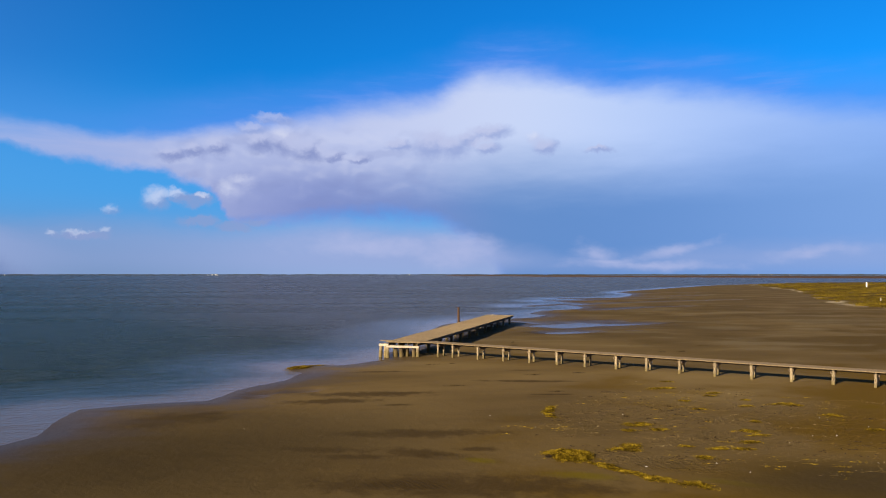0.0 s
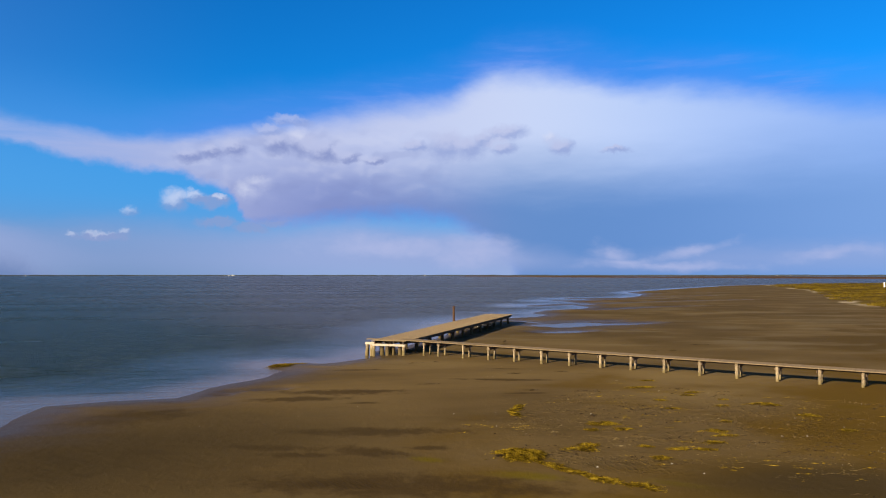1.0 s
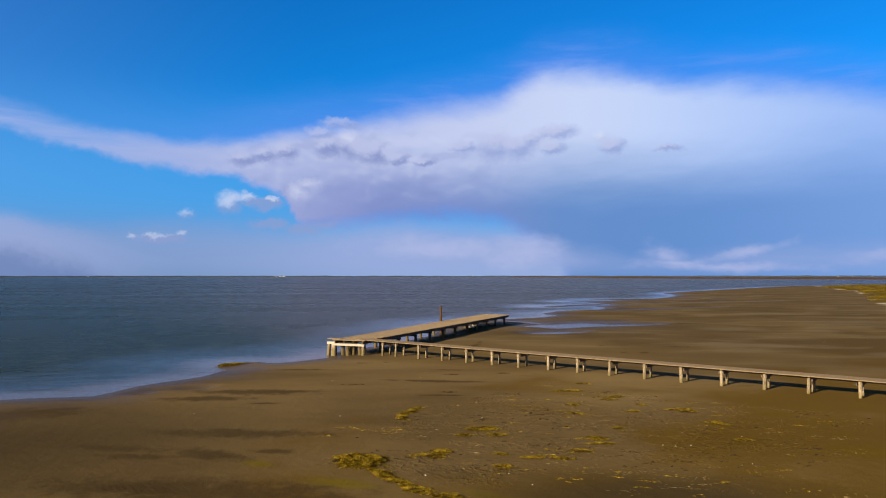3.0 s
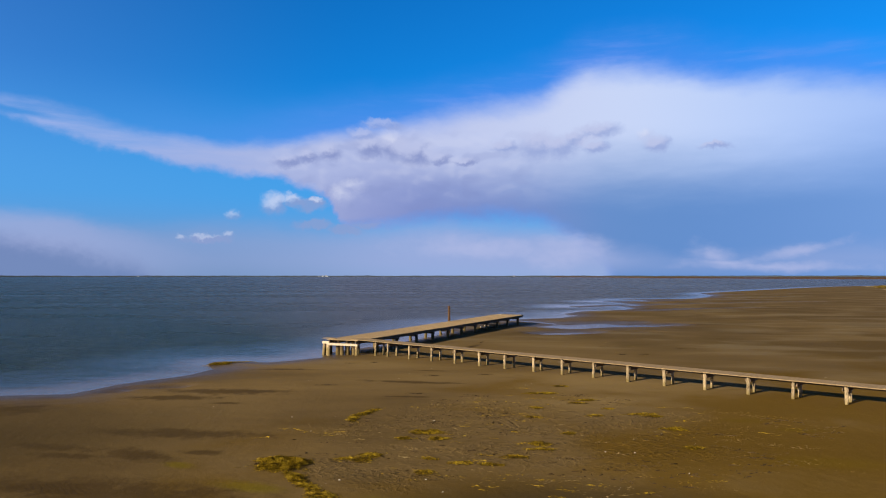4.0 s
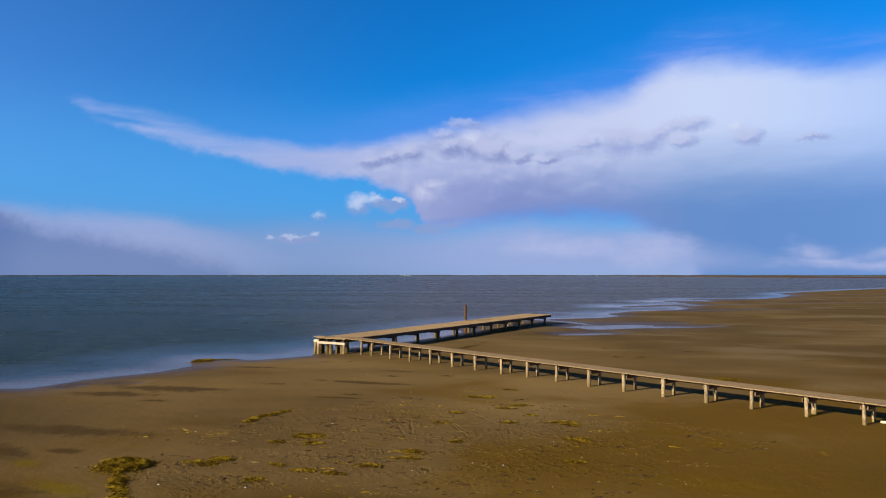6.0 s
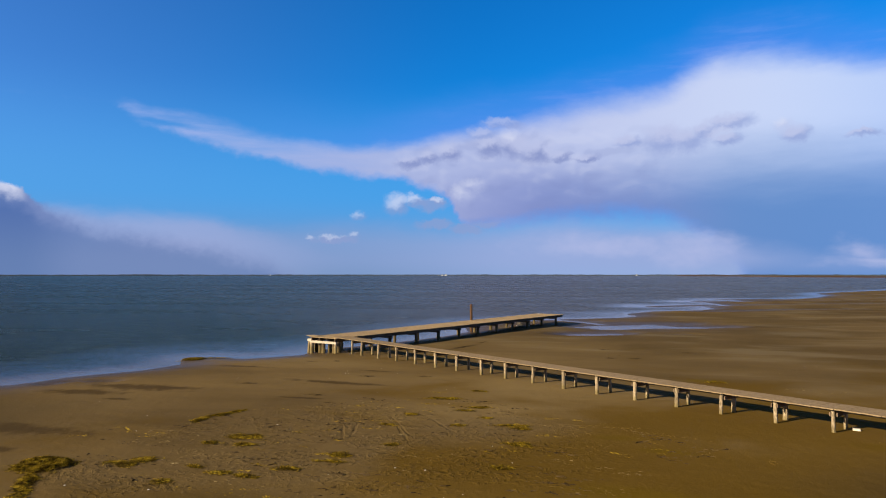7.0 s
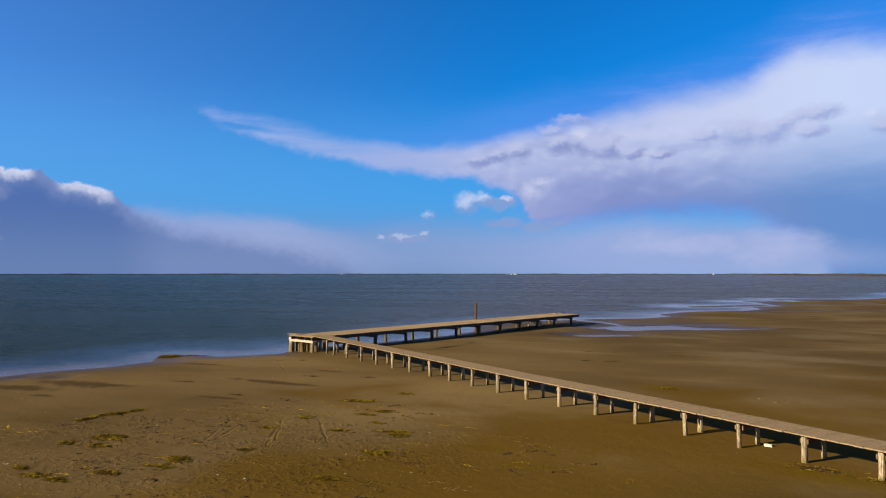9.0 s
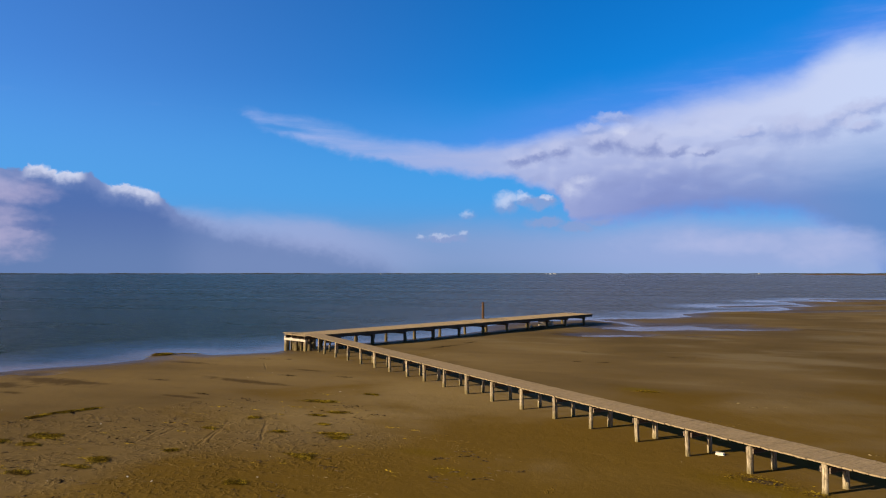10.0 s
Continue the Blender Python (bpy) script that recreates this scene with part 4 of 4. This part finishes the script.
def mat_mound(cx, cy, rx, ry, turn, seed, lift):
    """Verts and faces of the low matted heap that the fronds lie on."""
    r = random.Random(seed)
    ca, sa = math.cos(radians(turn)), math.sin(radians(turn))
    n, rings = 22, 5
    wob = [r.uniform(0.62, 1.12) for _ in range(n)]
    pts = [(cx, cy, 0.0)]
    for i in range(1, rings + 1):
        for k in range(n):
            d = i / rings * wob[k] * r.uniform(0.92, 1.08)
            ex, ey = rx * d * math.cos(6.2832 * k / n), ry * d * math.sin(6.2832 * k / n)
            pts.append((cx + ex * ca - ey * sa, cy + ex * sa + ey * ca, i / rings))
    base = ground_height([p[0] for p in pts], [p[1] for p in pts])
    verts = [(p[0], p[1], z + (lift * (1 - p[2] ** 2) * r.uniform(0.6, 1.1) if p[2] < 1 else -0.015)) for p, z in zip(pts, base)]
    faces = [(0, 1 + k, 1 + (k + 1) % n) for k in range(n)]
    for i in range(rings - 1):
        o = 1 + i * n
        faces += [(o + k, o + n + k, o + n + (k + 1) % n, o + (k + 1) % n) for k in range(n)]
    return verts, faces


def seaweed(cx, cy, rx, ry, turn, count, seed, label, mat):
    big = count > 2000
    lift = 0.16 if big else 0.035
    vs, fs = blades(cx, cy, rx * (1.0 if big else 1.12), ry * (1.0 if big else 1.3), turn, count, seed, lift=lift * 1.3, full=0.95 if big else 0.85)
    mv, mf = mat_mound(cx, cy, rx * (0.85 if big else 0.6), ry * (0.85 if big else 0.6), turn, seed, lift * 0.5)
    z = gz(cx, cy)
    # the base's dark colour paints the shade in the gaps between fronds
    ob = new("seaweed_clump", mesh_from("seaweed_clump", [(a - cx, b - cy, c - z) for a, b, c in mv], mf, DARKWEED))
    ob.matrix_basis = pose(cx, cy, z - 0.004)
    tagged(part("fronds", mesh_from("fronds", [(a - cx, b - cy, c - z) for a, b, c in vs], fs, mat), ob), kind="stuff")
    return tagged(ob, label, "seaweed", "seaweed washed up on the sand")


CLUMPS = [(7.6, -26.2, 1.1, 0.95, 30, 2600), (9.3, -26.8, 0.85, 0.26, -12, 420), (10.2, -27.1, 0.85, 0.22, -10, 400), (11.4, -27.4, 0.85, 0.32, -8, 450), (12.8, -27.4, 0.75, 0.28, 6, 340),
          (3.6, -19.5, 0.75, 0.2, 132, 320), (3.0, -18.4, 0.8, 0.24, 112, 360), (2.7, -17.4, 0.6, 0.2, 104, 240), (8.0, -19.2, 0.8, 0.42, 45, 420), (9.2, -19.7, 0.5, 0.22, 40, 170), (8.2, -20.6, 0.45, 0.2, 40, 150), (5.8, -7.5, 1.0, 0.34, 42, 430),
          (8.9, -7.7, 0.65, 0.2, 50, 200), (9.0, -8.8, 0.5, 0.18, 45, 150), (5.2, -4.5, 0.45, 0.2, 35, 150), (9.1, -24.0, 0.7, 0.28, 30, 260), (8.2, -11.3, 0.36, 0.26, 20, 140), (11.0, -9.1, 0.4, 0.16, 40, 110), (9.5, -13.4, 0.4, 0.16, 40, 120), (11.4, -11.1, 0.4, 0.16, 45, 110),
          (12.9, -9.4, 0.85, 0.2, 48, 230), (12.5, -15.3, 0.35, 0.2, 40, 110), (12.7, -17.6, 0.55, 0.34, 35, 230), (13.2, -19.8, 0.5, 0.28, 40, 180), (12.3, -21.8, 0.6, 0.2, 45, 160), (15.6, -11.4, 0.45, 0.34, 40, 190), (9.1, -23.3, 0.5, 0.35, 40, 220), (11.1, -22.2, 0.35, 0.16, 30, 100),
          (17.4, -14.2, 0.5, 0.2, 40, 150), (12.1, -23.6, 0.5, 0.24, 35, 190), (13.1, -21.3, 0.55, 0.16, 30, 150), (13.2, -18.3, 0.6, 0.16, 40, 150), (15.4, -11.6, 0.6, 0.12, 20, 120), (13.6, -9.5, 0.5, 0.26, 40, 170), (-22.4, -11.2, 1.2, 0.6, 55, 1300), (-22.5, -9.2, 1.2, 0.25, 70, 300), (11.5, 8.6, 0.7, 0.25, 40, 180)]
for k, (cx, cy, rx, ry, turn, count) in enumerate(CLUMPS):
    big = count > 600
    seaweed(cx, cy, rx, ry, turn, int(count * 3.2), 100 + k, "large heap of yellow-green seaweed on wet sand" if big else "flat strand of olive-yellow seaweed on wet sand", WEED)
seaweed(25.2, -0.5, 1.3, 0.5, 20, 260, 190, "thin olive-yellow mat of seaweed round a boardwalk post", WEED)
seaweed(26.9, -0.3, 0.5, 0.3, 0, 150, 191, "thin olive-yellow mat of seaweed round a boardwalk post", WEED)


# the last six are added to draw the dark lines of low sand ledges
for k, (cx, cy, rx, turn) in enumerate(((-3.8, -6.2, 0.55, 38), (-1.6, -3.4, 0.4, 42), (-13.6, -5.0, 0.5, 48), (-12.6, -3.6, 0.35, 30), (0.6, -12.2, 0.45, 34), (-6.0, -13.5, 0.6, 40), (1.2, 22.1, 1.1, 42), (0.9, 15.0, 0.5, 60), (-0.4, 13.8, 0.4, 30), (-4.9, 18.4, 0.5, 35), (-14.6, 10.6, 0.9, 112), (-16.6, 14.6, 0.8, 116))):
    seaweed(cx, cy, rx * 1.4, 0.07, turn, 90, 160 + k, "small dark strand on damp sand, wrack and stand-in for sand ledges", DARKWEED)


def scatter(name, clusters, seed, area, size, mat, label, category, bits=(5, 30), reach=(0.3, 1.6), turn=(10, 60), aspect=(0.12, 0.4), tall=(0.06, 0.2), threshold=0.1):
    """Small bits strewn in loose streaks over the sand, as one object."""
    r = np.random.RandomState(seed)
    x0, x1, y0, y1 = area
    cx, cy = r.uniform(x0, x1, clusters * 6), r.uniform(y0, y1, clusters * 6)
    keep = value_noise(cx, cy, 9.0, seed) > threshold + r.uniform(-0.25, 0.25, clusters * 6)
    cx, cy = cx[keep][:clusters], cy[keep][:clusters]
    px, py, ang = [], [], []
    for a, b in zip(cx, cy):
        n, way, long = r.randint(*bits), radians(r.uniform(*turn)), r.uniform(*reach)
        along, side = r.normal(0, long * 0.5, n), r.normal(0, long * 0.13, n)
        px += list(a + along * math.cos(way) - side * math.sin(way))
        py += list(b + along * math.sin(way) + side * math.cos(way))
        ang += list(way + r.normal(0, 0.5, n))
    px, py, ang = np.array(px), np.array(py), np.array(ang)
    keep = shore_distance(px, py) > 1.0
    px, py, ang = px[keep], py[keep], ang[keep]
    pz = ground_height(px, py)
    verts, faces = [], []
    for x0, y0, z0, an in zip(px, py, pz, ang):
        l, w = r.uniform(*size), r.uniform(*aspect)
        ux, uy = math.cos(an) * l / 2, math.sin(an) * l / 2
        k = len(verts)
        h = l * r.uniform(*tall)
        verts += [(x0 + ux, y0 + uy, z0 - 0.004), (x0 - uy * w, y0 + ux * w, z0 - 0.004), (x0 - ux, y0 - uy, z0 - 0.004), (x0 + uy * w, y0 - ux * w, z0 - 0.004), (x0 + ux * 0.2, y0 + uy * 0.2, z0 + h)]
        faces += [(k, k + 1, k + 4), (k + 1, k + 2, k + 4), (k + 2, k + 3, k + 4), (k + 3, k, k + 4)]
    return tagged(new(name, mesh_from(name, verts, faces, mat)), label, category, kind="stuff")


scatter("wrack_scraps", 95, 41, (3, 23, -25, -6), (0.05, 0.2), STRAW, "thin streaks of dry straw-coloured seaweed scraps on sand", "seaweed", (5, 26), (0.4, 1.7), (15, 50), (0.04, 0.14), (0.03, 0.1))
scatter("seaweed_scraps", 85, 42, (3, 21, -25, -6), (0.05, 0.22), WEED, "scattered olive scraps of seaweed on sand", "seaweed", (4, 20), (0.2, 0.8), (15, 50), (0.06, 0.2), (0.04, 0.12))
scatter("dark_wrack_scraps", 190, 47, (3, 21, -25, -6), (0.06, 0.3), DARKWEED, "small dark brown scraps of wet wrack on sand", "seaweed", (3, 14), (0.2, 0.9), (10, 60), (0.1, 0.3), (0.05, 0.15))
scatter("wrack_scraps_far", 26, 43, (-12, 32, 4, 38), (0.06, 0.2), STRAW, "sparse dry scraps of seaweed on the flat behind the boardwalk", "seaweed", (4, 16))
scatter("shell_fragments", 20, 44, (-12, 25, -30, 0), (0.02, 0.06), SHELL, "tiny white shell fragments on the sand", "shells", (1, 4), (0.3, 1.5), (0, 180), (0.5, 0.9), (0.2, 0.5), 0.0)
scatter("sand_clods", 120, 45, (3, 23, -22, -5), (0.04, 0.13), SAND, "small clods of churned damp sand", "sand", (6, 26), (0.3, 1.4), (0, 180), (0.4, 0.9), (0.1, 0.22), 0.0)


def shell(px, py, size, turn):
    """A ribbed half shell lying hollow side down."""
    bm = bmesh.new()
    n, rings = 11, 4
    top = bm.verts.new((0, 0, 0.42 * size))
    last = None
    for i in range(1, rings + 1):
        f = i / rings
        ring = []
        for k in range(n):
            a = 2 * math.pi * k / n
            rr = size * f * (1 + (0.06 if k % 2 else -0.04) * f) * (1.0 if math.cos(a) > -0.6 else 0.72)
            ring.append(bm.verts.new((rr * math.cos(a), rr * 0.86 * math.sin(a), 0.42 * size * (1 - f * f) - 0.002)))
        for k in range(n):
            if last is None:
                bm.faces.new((top, ring[k], ring[(k + 1) % n]))
            else:
                bm.faces.new((last[k], ring[k], ring[(k + 1) % n], last[(k + 1) % n]))
        last = ring
    ob = new("shell", from_bm("shell", bm, SHELL, True))
    ob.matrix_basis = pose(px, py, gz(px, py), rng.uniform(-8, 8), rng.uniform(-8, 8), turn)
    return tagged(ob, "bleached white sea shell lying on the sand", "shell", "shells on the sand")


for px, py in ((14.0, -24.7), (6.6, -17.2), (10.6, -26.0), (8.8, -19.7), (15.2, -16.9), (16.1, -16.3), (4.2, -22.3), (12.7, -24.1), (1.0, -21.0), (-13.5, -19.5), (-13.1, -19.3), (7.1, -8.2), (-6.5, -3.4), (17.2, -13.4)):
    shell(px, py, rng.uniform(0.03, 0.055), rng.uniform(0, 360))

# pale block under the boardwalk
bm = bmesh.new()
bmesh.ops.create_cube(bm, size=1.0)
bmesh.ops.subdivide_edges(bm, edges=bm.edges, cuts=2, use_grid_fill=True)
for v in bm.verts:
    k = v.co.copy()
    v.co = Vector((k.x * 0.27, k.y * 0.17, (k.z + 0.5) * 0.11)) * (1 - 0.22 * max(0, k.length - 0.55)) + Vector((rng.uniform(-0.02, 0.02), rng.uniform(-0.015, 0.015), rng.uniform(-0.008, 0.008)))
block = new("stone_block", from_bm("stone_block", bm, STONE))
block.matrix_basis = pose(22.4, 1.05, gz(22.4, 1.05) - 0.02, 0, 0, 28)
tagged(block, "pale rough stone block lying on sand under the boardwalk", "stone")


# broken crate lying under the far end of the pier
crate = tagged(new("wooden_crate"), "broken pale slatted wooden crate under the pier", "crate")
crate_at = PIER_O + U * 37.2 + LEFT * 2.3
crate.matrix_basis = pose(crate_at.x, crate_at.y, max(gz(crate_at.x, crate_at.y), SEA) - 0.01, 0, 0, 40)
for ex in (-0.75, 0.75):
    for ey in (-0.45, 0.45):
        part("corner_post", beam_mesh("corner_post", 0.62, 0.08, 0.08, PALE, rng), crate, pose(ex, ey, 0, 0, -90, 0))
for ez in (0.16, 0.36, 0.6):
    for ey in (-0.5, 0.5):
        part("slat", beam_mesh("slat", 1.66, 0.03, 0.11, PALE, rng), crate, pose(-0.83, ey, ez))
    for ex in (-0.8, 0.8):
        part("slat", beam_mesh("slat", 1.0, 0.03, 0.11, PALE, rng), crate, pose(ex, -0.5, ez, 0, 0, 90))
log = new("driftwood_log", post_mesh("driftwood_log", 1.7, 0.11, rng, PALE, 0.12))
log_at = PIER_O + U * 34.4 + LEFT * 2.4
log.matrix_basis = pose(log_at.x, log_at.y, max(gz(log_at.x, log_at.y), SEA) + 0.1, 88, 0, 50)
tagged(log, "bleached driftwood log lying under the pier", "driftwood")
board_at = PIER_O + U * 42.6 + LEFT * 2.9
loose = new("loose_board", beam_mesh("loose_board", 1.9, 0.2, 0.05, PALE, rng, 0.004, 3))
loose.matrix_basis = pose(board_at.x, board_at.y, PIER_Z + 0.064, 0, 0, PIER_YAW + 8)
tagged(loose, "loose pale board lying on the pier deck", "board")


# ---- marsh and far shore ----
def marsh_tufts():
    r = np.random.RandomState(77)
    n = 60000
    py = 118 + 560 * r.power(0.8, n) * r.uniform(0.1, 1, n)
    px = -95 + 230 * r.uniform(0, 1, n)
    keep = (marsh_amount(px, py) > 0.45) & (shore_distance(px, py) > 2) & (value_noise(px, py, 18.0, 31) > 0.0) & (px < 30 + 0.25 * py)
    px, py = px[keep][:9000], py[keep][:9000]
    pz = ground_height(px, py)
    verts, faces = [], []
    for x0, y0, z0 in zip(px, py, pz):
        big = 0.8 + 0.0016 * y0
        for _ in range(7):
            an, h = r.uniform(0, 6.283), r.uniform(0.18, 0.42) * big
            ox, oy = r.uniform(-0.5, 0.5, 2) * big
            w = r.uniform(0.05, 0.12) * big
            lx, ly = r.uniform(-0.2, 0.2, 2) * big
            k = len(verts)
            verts += [(x0 + ox - w * math.cos(an), y0 + oy - w * math.sin(an), z0 - 0.03), (x0 + ox + w * math.cos(an), y0 + oy + w * math.sin(an), z0 - 0.03), (x0 + ox + lx, y0 + oy + ly, z0 + h)]
            faces.append((k, k + 1, k + 2))
    return tagged(new("marsh_grass", mesh_from("marsh_grass", verts, faces, GRASS)), "olive-yellow tufts of marsh grass behind the beach", "grass", kind="stuff")


marsh_tufts()


def marker(px, py, height, width):
    thing = tagged(new("marker_post"), "white painted marker post standing in the marsh", "post", "marker posts in the marsh")
    thing.matrix_basis = pose(px, py, gz(px, py))
    part("shaft", beam_mesh("shaft", height, width, width, WHITEWASH, rng), thing, pose(width / 2, 0, 0, 0, -90, 0))
    part("cap", beam_mesh("cap", width * 1.3, width * 1.3, 0.08, ROOF, rng), thing, pose(-width * 0.65, 0, height + 0.08))


marker(-1.8, 401.4, 2.6, 0.65)
marker(12.7, 154.1, 1.1, 0.09)


def house(px, py, wide, deep, high, turn, paint, label):
    """A far white house: walls, pitched roof, a few windows and a door."""
    thing = tagged(new("house"), label, "house", "houses on the far coast")
    thing.matrix_basis = pose(px, py, 0.5, 0, 0, turn)
    bm = bmesh.new()
    w, d = wide / 2, deep / 2
    ring = [bm.verts.new(c) for c in ((-w, -d, -1), (w, -d, -1), (w, d, -1), (-w, d, -1))]
    top = [bm.verts.new(c) for c in ((-w, -d, high), (w, -d, high), (w, d, high), (-w, d, high))]
    gable = [bm.verts.new((-w, 0, high + deep * 0.3)), bm.verts.new((w, 0, high + deep * 0.3))]
    for k in range(4):
        bm.faces.new((ring[k], ring[(k + 1) % 4], top[(k + 1) % 4], top[k]))
    bm.faces.new((top[3], top[0], gable[0]))
    bm.faces.new((top[1], top[2], gable[1]))
    part("wall", from_bm("wall", bm, paint), thing)
    for side in (-1, 1):
        slope = math.degrees(math.atan2(deep * 0.3, d))
        part("roof", beam_mesh("roof", wide + 1, math.hypot(d, deep * 0.3) + 0.8, 0.3, ROOF, rng), thing,
             pose(-w - 0.5, side * (d + 0.35) / 2, high + deep * 0.15 + 0.25, -side * slope, 0, 0))
    for k in range(3):
        part("window", beam_mesh("window", 1.4, 0.1, 1.6, ROOF, rng), thing, pose(-w + wide * (k + 0.8) / 3.6, -d - 0.03, high * 0.72))
    part("door", beam_mesh("door", 1.2, 0.1, 2.2, ROOF, rng), thing, pose(w - 2.2, -d - 0.03, 2.1))


for azimuth, r, wide, high in ((52.28, 4330, 17, 6.0), (52.03, 4340, 12, 8.5), (51.9, 4335, 9, 6.0), (52.6, 4330, 8, 5.0), (36.6, 4250, 9, 7.5), (8.4, 4150, 7, 12.0), (7.2, 4150, 6, 14.0), (9.3, 4150, 12, 8.0), (66.2, 4300, 9, 7.0)):
    house(-r * math.sin(radians(azimuth)), r * math.cos(radians(azimuth)), *((wide * 0.6, 6, high * 0.62) if azimuth > 30 else (wide * 0.5, 4, high * 0.4)), azimuth, WHITEWASH if azimuth > 30 else GREYWASH,
          "tiny white house on the far wooded coast" if azimuth > 30 else "tiny pale grey house on the far wooded coast")
